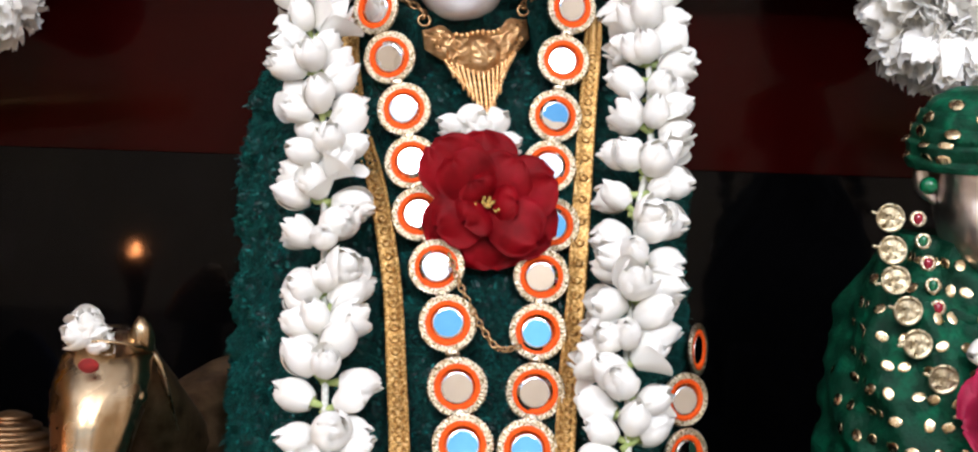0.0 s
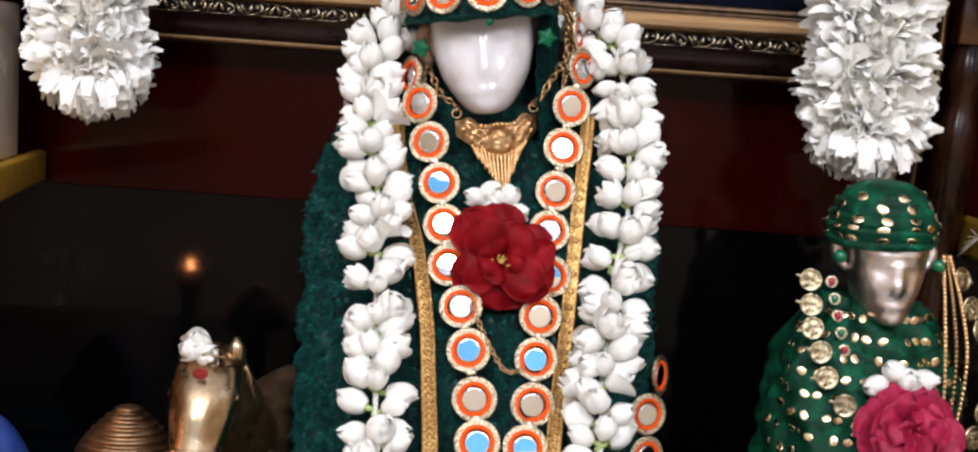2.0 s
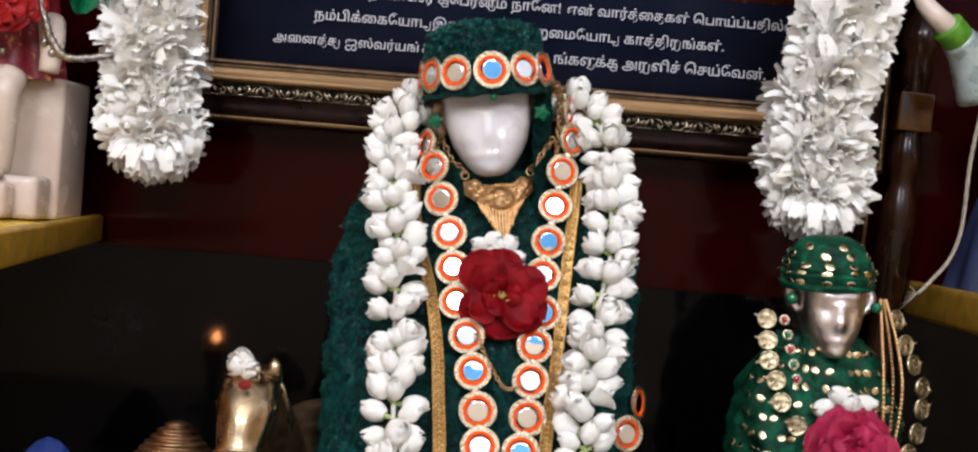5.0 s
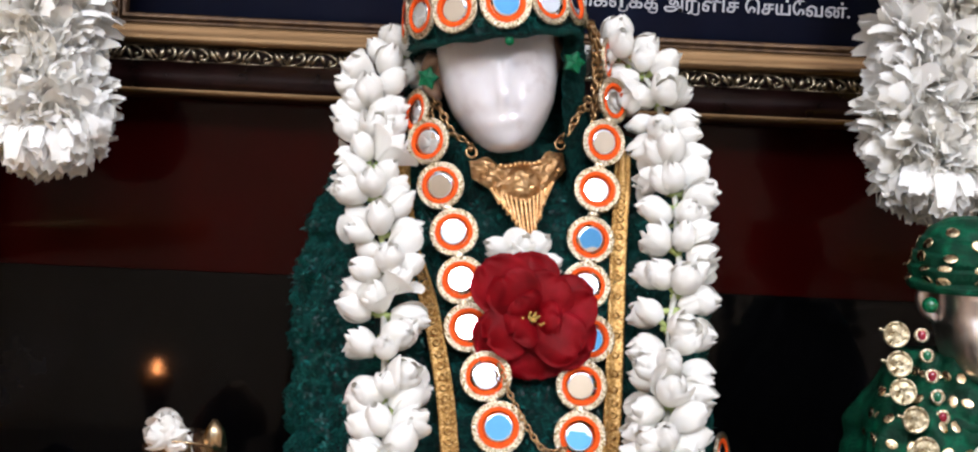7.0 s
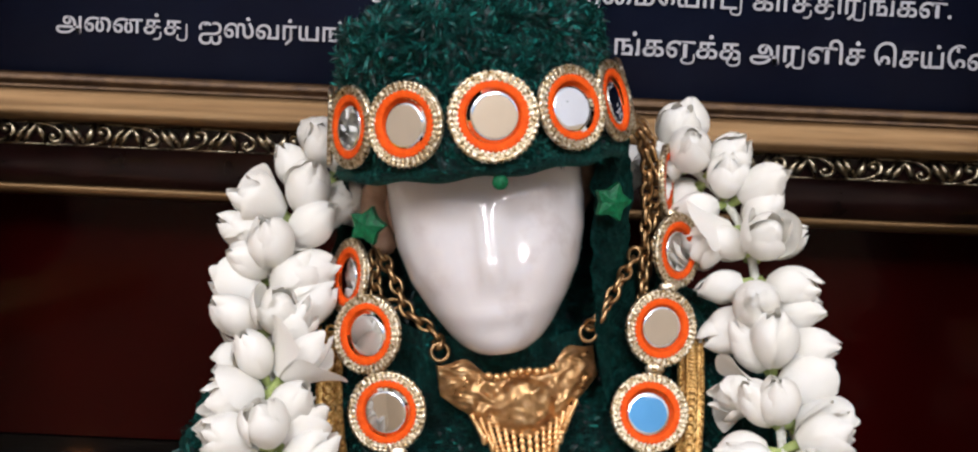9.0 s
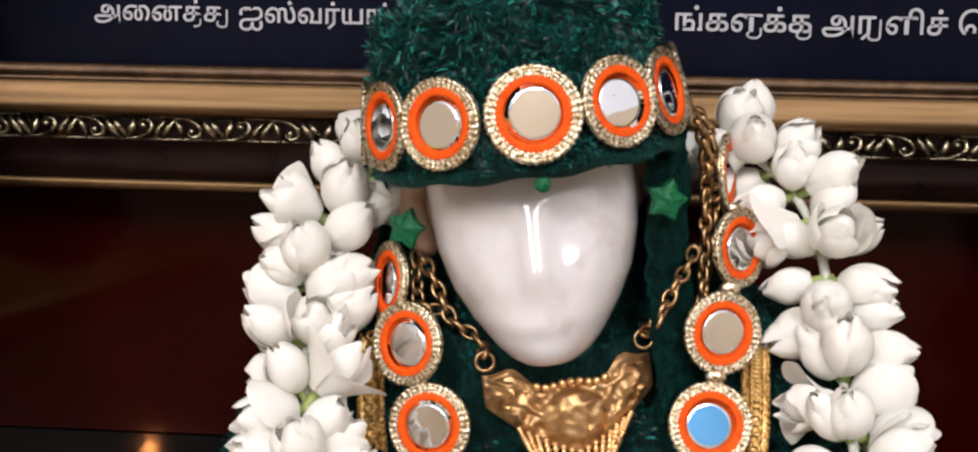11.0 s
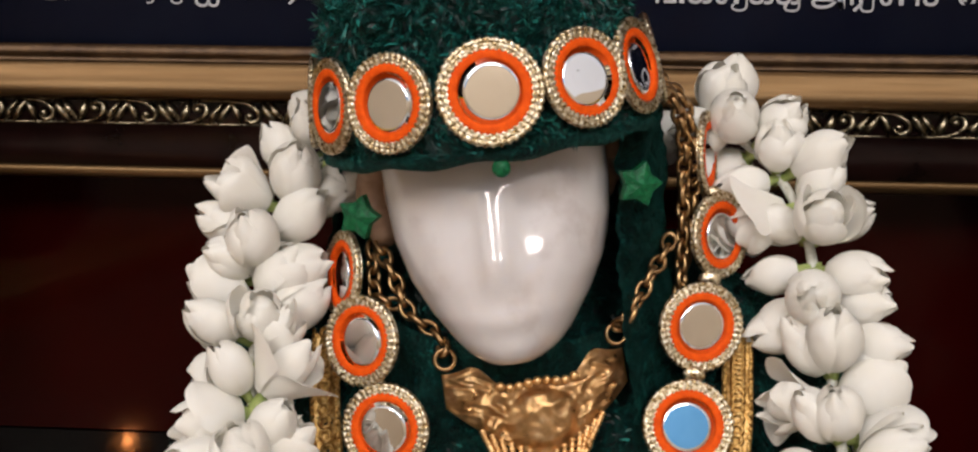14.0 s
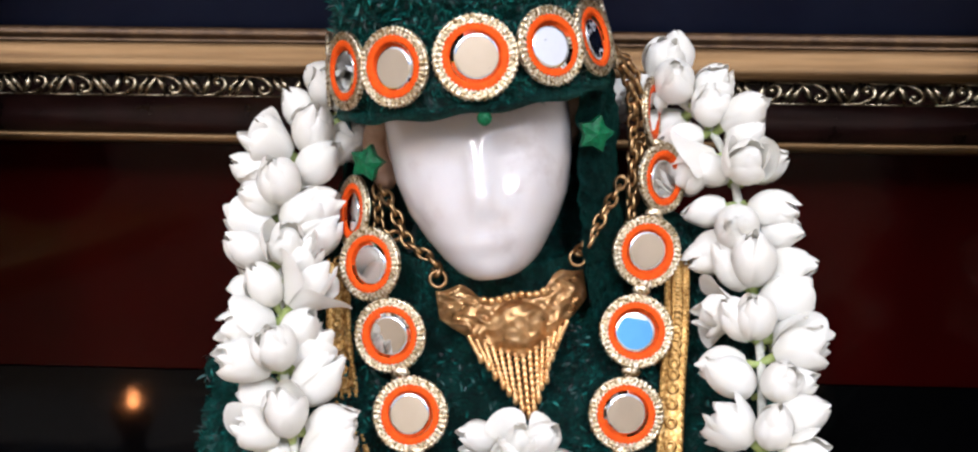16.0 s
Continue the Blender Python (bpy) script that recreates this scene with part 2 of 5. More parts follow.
yellow_gloss = mixed("yellow_lacquer", 0.25, 0, 30, [(0.3, (0.60, 0.34, 0.008)), (0.7, (0.92, 0.60, 0.02))], 0.1, 0.002).m
edge_gold = mixed("yellow_brass_edge", 0.35, 0.5, 60, [(0.3, (0.40, 0.21, 0.015)), (0.7, (0.75, 0.45, 0.05))], 0.2, 0.002).m
post_m = mixed("brown_lacquer_post", 0.16, 0, 30, [(0.3, (0.006, 0.002, 0.001)), (0.7, (0.030, 0.010, 0.004))], 0.05, 0.002).set("Specular IOR Level", 0.25).m
rope_m = mixed("grey_cord", 0.85, 0, 500, [(0.3, (0.22, 0.18, 0.13)), (0.7, (0.5, 0.44, 0.36))], 0.6, 0.001).m
maroon_cloth = mixed("maroon_brocade", 0.5, 0, 120, [(0.35, (0.10, 0.004, 0.012)), (0.6, (0.22, 0.012, 0.02)), (0.72, (0.75, 0.45, 0.15))], 0.3, 0.002).m
blue_cloth = mixed("blue_cloth", 0.7, 0, 60, [(0.3, (0.01, 0.03, 0.20)), (0.7, (0.03, 0.09, 0.42))], 0.3, 0.003).m
navy_cloth = mixed("navy_cloth", 0.75, 0, 60, [(0.3, (0.004, 0.008, 0.035)), (0.7, (0.012, 0.022, 0.085))], 0.3, 0.003).m
oxid = mixed("oxidised_silver", 0.35, 1, 400, [(0.3, (0.10, 0.08, 0.07)), (0.7, (0.55, 0.48, 0.42))], 0.6, 0.001).m
wall_tan = mixed("tan_wall_paint", 0.8, 0, 3, [(0.3, (0.50, 0.40, 0.28)), (0.7, (0.56, 0.45, 0.33))], 0.1, 0.002).m
wall_blue = mixed("blue_wall_paint", 0.7, 0, 3, [(0.3, (0.06, 0.24, 0.46)), (0.7, (0.09, 0.29, 0.52))], 0.1, 0.002).m
wall_white = mixed("white_ceiling_paint", 0.8, 0, 4, [(0.3, (0.70, 0.71, 0.74)), (0.7, (0.78, 0.79, 0.82))], 0.1, 0.002).m
floor_m = mixed("pale_floor_tile", 0.35, 0, 6, [(0.3, (0.46, 0.44, 0.42)), (0.7, (0.58, 0.56, 0.53))], 0.05, 0.002).m
flame_m = bpy.data.materials.new("lamp_flame")
flame_m.use_nodes = True
flame_m.node_tree.nodes["Principled BSDF"].inputs["Emission Color"].default_value = (1, 0.33, 0.10, 1)
flame_m.node_tree.nodes["Principled BSDF"].inputs["Emission Strength"].default_value = 300

# ---- building helpers ----
ORIGIN = {}
rnd = random.Random(7)
V = Vector


def thing(name, base, label, category, group="", kind=""):
    ob = new(name)
    ob.empty_display_size = 0.01
    ob.location = base
    ORIGIN[ob.name] = V(base)
    return tagged(ob, label, category, group, kind)


def mesh_of(name, bm, material, smooth=True):
    me = bpy.data.meshes.new(name)
    bm.normal_update()
    bm.to_mesh(me)
    bm.free()
    for m in (material if isinstance(material, (list, tuple)) else [material]):
        me.materials.append(m)
    if smooth:
        me.polygons.foreach_set("use_smooth", [True] * len(me.polygons))
    return me


def part(name, bm, material, parent, label="", smooth=True):
    """One mesh, given in world places, under a thing or a part."""
    o = ORIGIN[parent.name]
    bm.transform(Matrix.Translation(-o))
    ob = new(name, mesh_of(name, bm, material, smooth))
    ob.parent = parent
    ORIGIN[ob.name] = o
    return tagged(ob, label)


def piece(name, me, m, parent):
    """A piece on shared mesh data, at the world pose m, under a thing or a part that is not turned."""
    ob = new(name, me)
    ob.parent = parent
    if parent.type == "EMPTY" or parent.matrix_basis == Matrix():
        ob.matrix_basis = Matrix.Translation(-ORIGIN[parent.name]) @ m
    return ob


def sub(name, me, parent, m=None):
    """A sub-part on shared mesh data, in the own axes of its part."""
    ob = new(name, me)
    ob.parent = parent
    ob.matrix_basis = m or Matrix()
    return ob


def setting(name, bm, material, label, smooth=False):
    ob = new(name, mesh_of(name, bm, material, smooth))
    return tagged(ob, label, name.split("_")[0], kind="structure")


def lone(name, bm, material, base, label, category, group="", kind="", smooth=True):
    bm.transform(Matrix.Translation(-V(base)))
    ob = new(name, mesh_of(name, bm, material, smooth))
    ob.location = base
    ORIGIN[ob.name] = V(base)
    return tagged(ob, label, category, group, kind)


def box(bm, lo, hi, bevel=0.0):
    r = bmesh.ops.create_cube(bm, size=1)
    bmesh.ops.transform(bm, matrix=Matrix.LocRotScale((V(lo) + V(hi)) / 2, None, V(hi) - V(lo)), verts=r["verts"])
    if bevel:
        es = list({e for v in r["verts"] for e in v.link_edges})
        bmesh.ops.bevel(bm, geom=es, offset=bevel, segments=2, affect="EDGES", profile=0.6)
    return bm


def surface(bm, nu, nv, f, wrap=False, cap=False):
    """A grid of points f(u, v), u and v from 0 to 1; wrap closes it along u."""
    rows = [[bm.verts.new(f(i / nu, j / nv)) for i in range(nu if wrap else nu + 1)] for j in range(nv + 1)]
    for j in range(nv):
        for i in range(nu):
            k = (i + 1) % nu if wrap else i + 1
            bm.faces.new((rows[j][i], rows[j][k], rows[j + 1][k], rows[j + 1][i]))
    if cap:
        bm.faces.new(rows[0][::-1]), bm.faces.new(rows[-1])
    return bm


def smooth_path(points, n):
    """n + 1 places along a Catmull-Rom curve through the points."""
    p = [V(q) for q in points]
    p = [2 * p[0] - p[1]] + p + [2 * p[-1] - p[-2]]
    out = []
    for k in range(n + 1):
        s = k / n * (len(p) - 3)
        i = min(int(s), len(p) - 4)
        t = s - i
        a, b, c, d = p[i:i + 4]
        out.append(0.5 * (2 * b + (c - a) * t + (2 * a - 5 * b + 4 * c - d) * t * t + (3 * b - a - 3 * c + d) * t ** 3))
    return out


def tube(bm, pts, radius, sides=8):
    pts = [V(p) for p in pts]
    rings = []
    for i, p in enumerate(pts):
        t = (pts[min(i + 1, len(pts) - 1)] - pts[max(i - 1, 0)]).normalized()
        a = t.cross(V((0.31, 0.86, 0.4))).normalized()
        b = t.cross(a)
        r = radius(i / (len(pts) - 1)) if callable(radius) else radius
        rings.append([bm.verts.new(p + r * (math.cos(2 * math.pi * k / sides) * a + math.sin(2 * math.pi * k / sides) * b)) for k in range(sides)])
    for q, s in zip(rings, rings[1:]):
        for k in range(sides):
            bm.faces.new((q[k], q[(k + 1) % sides], s[(k + 1) % sides], s[k]))
    bm.faces.new(rings[0][::-1]), bm.faces.new(rings[-1])
    return bm


def torus(bm, m, big, small, nu=20, nv=8, squash=1.0, twist=0):
    """A ring round the z axis of m; twist: lays on it, as on a cord."""
    def f(u, v):
        a, b = 2 * math.pi * u, 2 * math.pi * v
        s = small * (1 + (0.30 * math.sin(twist * a + b) if twist else 0))
        return m @ V(((big + s * math.cos(b)) * math.cos(a), (big + s * math.cos(b)) * math.sin(a) * squash, s * math.sin(b)))
    rows = [[bm.verts.new(f(i / nu, j / nv)) for i in range(nu)] for j in range(nv)]
    for j in range(nv):
        for i in range(nu):
            bm.faces.new((rows[j][i], rows[j][(i + 1) % nu], rows[(j + 1) % nv][(i + 1) % nu], rows[(j + 1) % nv][i]))
    return bm


def ball(bm, m, nu=12, nv=8):
    r = bmesh.ops.create_uvsphere(bm, u_segments=nu, v_segments=nv, radius=1)
    bmesh.ops.transform(bm, matrix=m, verts=r["verts"])
    return bm


def egg(bm, c, r, nu=14, nv=9):
    return ball(bm, Matrix.LocRotScale(V(c), None, V(r)), nu, nv)


def facing(p, n, spin=0.0):
    """A pose at p whose z axis points along n."""
    return Matrix.Translation(p) @ V(n).to_track_quat("Z", "Y").to_matrix().to_4x4() @ Matrix.Rotation(spin, 4, "Z")


def lerp(table, z):
    """Reads a table of rows (z, values...) sorted by z."""
    if z <= table[0][0]:
        return table[0][1:]
    for a, b in zip(table, table[1:]):
        if z <= b[0]:
            k = (z - a[0]) / (b[0] - a[0])
            return tuple(p + (q - p) * k for p, q in zip(a[1:], b[1:]))
    return table[-1][1:]


def crush(p, scale, amount):
    return amount * (noise.noise(V(p) * scale) + 0.5 * noise.noise(V(p) * scale * 2.3))


def ridges(p, scale, amount):
    return amount * (0.28 - abs(noise.noise(V(p) * scale)))


# ---- the setting: room, altar, back panels ----
ALTAR = 0.84
PANEL = 0.745
setting("floor", box(bmesh.new(), (-2.2, -2.7, -0.1), (2.2, 1.0, 0.0)), floor_m, "pale tiled floor of the prayer room")
setting("ceiling", box(bmesh.new(), (-2.2, -2.7, 2.8), (2.2, 1.0, 2.9)), wall_white, "plain white painted ceiling")
for nm, lo, hi in (("wall_south", (-2.2, -2.7), (2.2, -2.6)), ("wall_west", (-2.2, -2.598), (-2.1, 0.9)), ("wall_east", (2.1, -2.598), (2.2, 0.9)), ("wall_north", (-2.2, 0.902), (2.2, 1.0))):
    for z0, z1, m, word in ((0, 1.88, wall_tan, "tan painted lower"), (1.88, 2.45, wall_blue if nm == "wall_south" else wall_white, "painted upper"), (2.45, 2.8, wall_white, "white painted top of the")):
        setting(nm, box(bmesh.new(), (*lo, z0), (*hi, z1)), m, word + " wall of the room")
setting("altar_top", box(bmesh.new(), (-0.9, 0.30, ALTAR - 0.04), (0.9, 0.743, ALTAR), 0.004), black_panel, "polished black granite altar top")
setting("altar_base", box(bmesh.new(), (-0.86, 0.34, 0.0), (0.86, 0.90, ALTAR - 0.042), 0.004), frame_dark, "dark wooden altar base under the granite")
setting("back_panel_lower", box(bmesh.new(), (-0.9, PANEL, ALTAR - 0.04), (0.9, 0.775, 1.036)), black_panel, "polished black lower back panel of the shrine")
setting("back_panel_upper", box(bmesh.new(), (-0.9, PANEL + 0.0015, 1.0365), (0.9, 0.775, 2.3)), red_panel, "glossy maroon upper back panel of the shrine")
for x0, nm in ((-0.9, "west"), (0.875, "east")):
    setting("side_panel_" + nm, box(bmesh.new(), (x0, 0.32, ALTAR + 0.001), (x0 + 0.025, PANEL - 0.002, 2.3), 0.001), frame_dark, "dark wooden side panel of the shrine")
setting("shrine_roof", box(bmesh.new(), (-0.9, 0.45, 2.301), (0.9, 0.775, 2.33), 0.001), frame_dark, "dark wooden top board of the shrine")

# side shelves
for sx in (-1, 1):
    x0, x1 = sorted((sx * (0.352 if sx > 0 else 0.350), sx * 0.874))
    sh = thing("wall_shelf", ((x0 + x1) / 2, 0.66, 1.02), "glossy yellow shelf with a brass-coloured edge" if sx < 0 else "yellow brass-edged shelf at the cord", "shelf", "side shelves")
    xe = x0 if sx > 0 else x1
    low = 1.030 if sx > 0 else 1.038
    for nm, lo, hi, m, word in (("board", (x0, 0.3605, 1.041), (x1, 0.743, 1.0565), yellow_gloss, ""),
                                ("end_trim", (xe - 0.004, 0.355, low), (xe + 0.006, 0.743, 1.061), edge_gold, "brass-coloured edge strip"),
                                ("front_trim", (x0, 0.350, low), (x1, 0.3600, 1.061), edge_gold, "brass-coloured edge strip")):
        bm = box(bmesh.new(), lo, hi, 0.003 if sx < 0 or nm == "board" else 0.0048)
        for v in bm.verts:
            if sx < 0 and v.co.x > -0.5:
                v.co.x += 0.165 * (0.743 - v.co.y)
        part(nm, bm, m, sh, word)

# ---- the framed board with writing ----
SX0, SX1, SZ0, SZ1 = -0.2535, 0.262, 1.2005, 1.60
board = thing("framed_sign", (0, 0.74, 1.147), "framed navy board with white Tamil writing, gilded carved frame", "sign")
part("panel", box(bmesh.new(), (SX0 - 0.01, 0.7200, SZ0 - 0.01), (SX1 + 0.01, 0.726, SZ1 + 0.01)), sign_navy, board, "navy printed board")
part("picture", box(bmesh.new(), (SX0 + 0.004, 0.7188, 1.2830), (SX1 - 0.004, 0.7205, SZ1 - 0.01)), sign_red, board, "red-brown printed picture above the writing")


def moulding(bm, prof):
    """Sweeps a profile of (outward distance, y) round the opening, mitred at the corners."""
    rings = [[bm.verts.new((x + sx * o, y, z + sz * o)) for x, z, sx, sz in ((SX0, SZ0, -1, -1), (SX1, SZ0, 1, -1), (SX1, SZ1, 1, 1), (SX0, SZ1, -1, 1))] for o, y in prof]
    for a, b in zip(rings, rings[1:]):
        for k in range(4):
            bm.faces.new((a[k], a[(k + 1) % 4], b[(k + 1) % 4], b[k]))
    return bm


part("gilt_moulding", moulding(bmesh.new(), [(0.0058, 0.722), (0.0060, 0.7152), (0.0085, 0.7135), (0.013, 0.7115), (0.015, 0.7095), (0.0182, 0.7088), (0.0195, 0.710), (0.0195, 0.722)]), frame_gold, board, "ridged antique gold moulding")
part("inner_moulding", moulding(bmesh.new(), [(-0.001, 0.7195), (0.0, 0.7155), (0.002, 0.714), (0.0030, 0.7140), (0.0036, 0.7160), (0.0050, 0.7162), (0.0057, 0.7150), (0.0057, 0.721)]), frame_brown, board, "dark brown inner edge")
part("dark_moulding", moulding(bmesh.new(), [(0.0192, 0.7165), (0.0300, 0.7150), (0.0310, 0.7165), (0.038, 0.7205), (0.0463, 0.7185), (0.0466, 0.73)]), frame_dark, board, "dark brown inner cove")
part("outer_bead", moulding(bmesh.new(), [(0.0462, 0.722), (0.0466, 0.7165), (0.0480, 0.7150), (0.0500, 0.7155), (0.0512, 0.718), (0.0512, 0.742)]), frame_gold, board, "thin gold outer bead")


def scroll_mesh():
    bm = bmesh.new()
    thin = lambda s: 0.0003 + 0.0009 * math.sin(math.pi * s)
    fat = lambda s: 0.0003 + 0.0015 * math.sin(math.pi * s) ** 1.3
    for x, f in ((0.0, 1), (0.0204, -1)):
        at = lambda pts: [(x + p, -0.0006 * (k % 2), f * q) for k, (p, q) in enumerate(pts)]
        tube(bm, smooth_path(at([(-0.0030, -0.0052), (0.0020, -0.0050), (0.0072, -0.0040), (0.0112, -0.0008), (0.0110, 0.0030), (0.0078, 0.0040), (0.0062, 0.0016), (0.0080, 0.0004)]), 24), thin, 6)
        egg(bm, (x + 0.0078, -0.0006, f * 0.0012), (0.0017, 0.0013, 0.0016), 8, 6)
        tube(bm, smooth_path(at([(0.0002, -0.0052), (0.0030, -0.0006), (0.0044, 0.0052)]), 7), fat, 6)
        for d in (0.0, 0.0034):
            tube(bm, smooth_path(at([(0.0122 + d, -0.0052), (0.0146 + d, -0.0006), (0.0186 + d, 0.0052)]), 7), fat, 6)
    for z in (-0.0053, 0.0053):
        tube(bm, [(-0.0035, 0.0004, z), (0.0372, 0.0004, z)], 0.0006, 6)
    return mesh_of("carved_scroll", bm, carved_m)


scroll = scroll_mesh()
step = 0.0408
for k in range(14):
    piece("carved_scroll", scroll, pose(SX0 - 0.02 + k * step, 0.7148, SZ0 - 0.0248) @ Matrix.Diagonal((1, 1, 0.86, 1)), board)


def letters(body):
    """The outline mesh of a line of writing at size one."""
    c = bpy.data.curves.new("line", "FONT")
    c.body, c.size, c.offset = body, 1.0, 0.012
    tmp = new("line", c)
    me = bpy.data.meshes.new_from_object(tmp.evaluated_get(bpy.context.evaluated_depsgraph_get()))
    bpy.data.objects.remove(tmp)
    bm = bmesh.new()
    bm.from_mesh(me)
    return bm


def reach(body):
    bm = letters(body)
    x = max(v.co.x for v in bm.verts)
    bm.free()
    return x


def stroke(bm, pts, width):
    """A flat pen stroke along a curve."""
    path = smooth_path([(x, y, 0) for x, y in pts], 18)
    rows = []
    for i, p in enumerate(path):
        t = (path[min(i + 1, 18)] - path[max(i - 1, 0)]).normalized()
        n = V((-t.y, t.x, 0)) * width / 2
        rows.append((bm.verts.new(p + n), bm.verts.new(p - n)))
    for a, b in zip(rows, rows[1:]):
        bm.faces.new((a[0], a[1], b[1], b[0]))


SHORT_U = "\u0bc1"
# the vowel sign joins its letter: a tail that rises beside it, or a hook that sweeps back under it
RISING = {"து", "டு", "ரு"}


def text_line(body, x0, x1, z, parent, tall=0.0118):
    plain, tails = "", []
    for i, ch in enumerate(body):
        if ch != SHORT_U:
            plain += ch
            if ch == "த" and body[i + 1:i + 2] != SHORT_U:
                tails.append((len(plain), "short"))
            continue
        kind = "rising" if body[i - 1] + ch in RISING else "hook"
        tails.append((len(plain), kind))
        plain += " " if kind == "rising" else ""
    bm = letters(plain)
    low, high = min(v.co.x for v in bm.verts), max(v.co.x for v in bm.verts)
    for n, kind in tails:
        r = reach(plain[:n])
        l = r - 0.50
        if kind == "short":
            stroke(bm, [(r - 0.07, 0.08), (r - 0.07, -0.08), (r - 0.16, -0.19), (r - 0.34, -0.20)], 0.066)
        elif kind == "rising":
            stroke(bm, [(r - 0.20, 0.02), (r - 0.22, -0.12), (r - 0.12, -0.20), (r + 0.06, -0.20), (r + 0.14, -0.12), (r + 0.15, 0.12), (r + 0.15, 0.46)], 0.066)
        else:
            stroke(bm, [(r - 0.04, 0.12), (r - 0.04, -0.10), (r - 0.14, -0.20), (l + 0.16, -0.21), (l + 0.04, -0.15), (l + 0.03, -0.06), (l + 0.10, -0.04)], 0.066)
    k = (x1 - x0) / (high - low)
    ky = min(k * 1.0, tall / 0.62)
    for v in bm.verts:
        v.co = ((v.co.x - low) * k + x0, 0.7183, z + v.co.y * ky)
    part("writing", bm, ink_white, parent, "white printed Tamil writing", smooth=False)


def unshaped(body):
    """Puts the vowel signs that stand before their letter in the order in which they are drawn."""
    out = []
    for ch in body:
        if ch in "ெேை" and out:
            out.insert(len(out) - 1, ch)
        elif ch in "ொோ" and out:
            out.insert(len(out) - 1, "ெ" if ch == "ொ" else "ே")
            out.append("ா")
        else:
            out.append(ch)
    return "".join(out)


for words, x0, x1, z in (("ஸ்ரீ மகாலக்ஷ்மியே நான்.", -0.2400, -0.0985, 1.2615), ("ஸ்ரீ குபேரனும் நானே!", -0.0950, 0.0330, 1.2615), ("என் வார்த்தைகள் பொய்ப்பதில்லை", 0.0390, 0.2440, 1.2615),
                         ("நம்பிக்கையோடு", -0.1720, -0.0765, 1.2405), ("இருங்கள்.", -0.0727, -0.0150, 1.2405), ("பொறுமையோடு காத்திருங்கள்.", -0.0110, 0.1720, 1.2405),
                         ("அனைத்து ஐஸ்வர்யங்", -0.2052, -0.0830, 1.2195), ("களையும்", -0.0800, -0.0210, 1.2195), ("உங்களுக்கு அருளிச் செய்வேன்.", 0.0180, 0.2090, 1.2195)):
    text_line(unshaped(words), x0, x1, z, board)

# ---- the main statue and its velvet ----
HX = -0.0172
HALF = [(1.1182, 0.0), (1.1186, 0.005), (1.1198, 0.009), (1.1222, 0.0134), (1.127, 0.0172), (1.135, 0.0222), (1.1435, 0.0264), (1.155, 0.0295), (1.165, 0.0303), (1.18, 0.0306), (1.20, 0.029), (1.215, 0.022), (1.224, 0.009), (1.226, 0.0)]
FRONT = [(1.1182, 0.578), (1.1186, 0.574), (1.120, 0.568), (1.1225, 0.5645), (1.127, 0.562), (1.135, 0.5605), (1.145, 0.562), (1.155, 0.565), (1.165, 0.568), (1.18, 0.573), (1.20, 0.578), (1.226, 0.60)]


def bell(x, s):
    return math.exp(-(x / s) ** 2)


def head_point(u, v):
    z = 1.1182 + (1.226 - 1.1182) * (v if v > 0.08 else v * v / 0.08)
    a = 2 * math.pi * u
    hw = lerp(HALF, z)[0] * 1.05
    yf, = lerp(FRONT, z)
    cy = 0.600
    c, s = math.cos(a), math.sin(a)
    x = hw * math.copysign(abs(c) ** 0.85, c)
    if s <= 0:
        y = cy + (cy - yf) * -abs(s) ** 0.8 * min(1, hw / 0.012 + 0.15)
        k = (x / 0.030)
        nose = bell(x, 0.0034) * (0.0046 * bell(z - 1.1485, 0.0062) + 0.0040 * bell(z - 1.160, 0.010))
        brow = 0.0016 * bell(z - 1.169, 0.0035) * bell(abs(x) - 0.012, 0.011)
        eyes = -0.0013 * bell(z - 1.1612, 0.0045) * bell(abs(x) - 0.0125, 0.0075)
        cheeks = 0.0012 * bell(z - 1.149, 0.008) * bell(abs(x) - 0.016, 0.008)
        lips = 0.0012 * bell(z - 1.1335, 0.0028) * bell(x, 0.008) + 0.0010 * bell(z - 1.124, 0.0035) * bell(x, 0.006)
        y -= (nose + brow + eyes + cheeks + lips) * (1 if abs(k) < 0.95 else 0.3)
    else:
        y = cy + 0.036 * s * min(1, hw / 0.02)
    return V((HX + x, y, z))


# the head leans a little to one side
LEAN = Matrix.Translation((HX + 0.0005, 0.58, 1.1465)) @ Matrix.Rotation(radians(-9.0), 4, "Y") @ Matrix.Translation((-HX, -0.58, -1.1483))


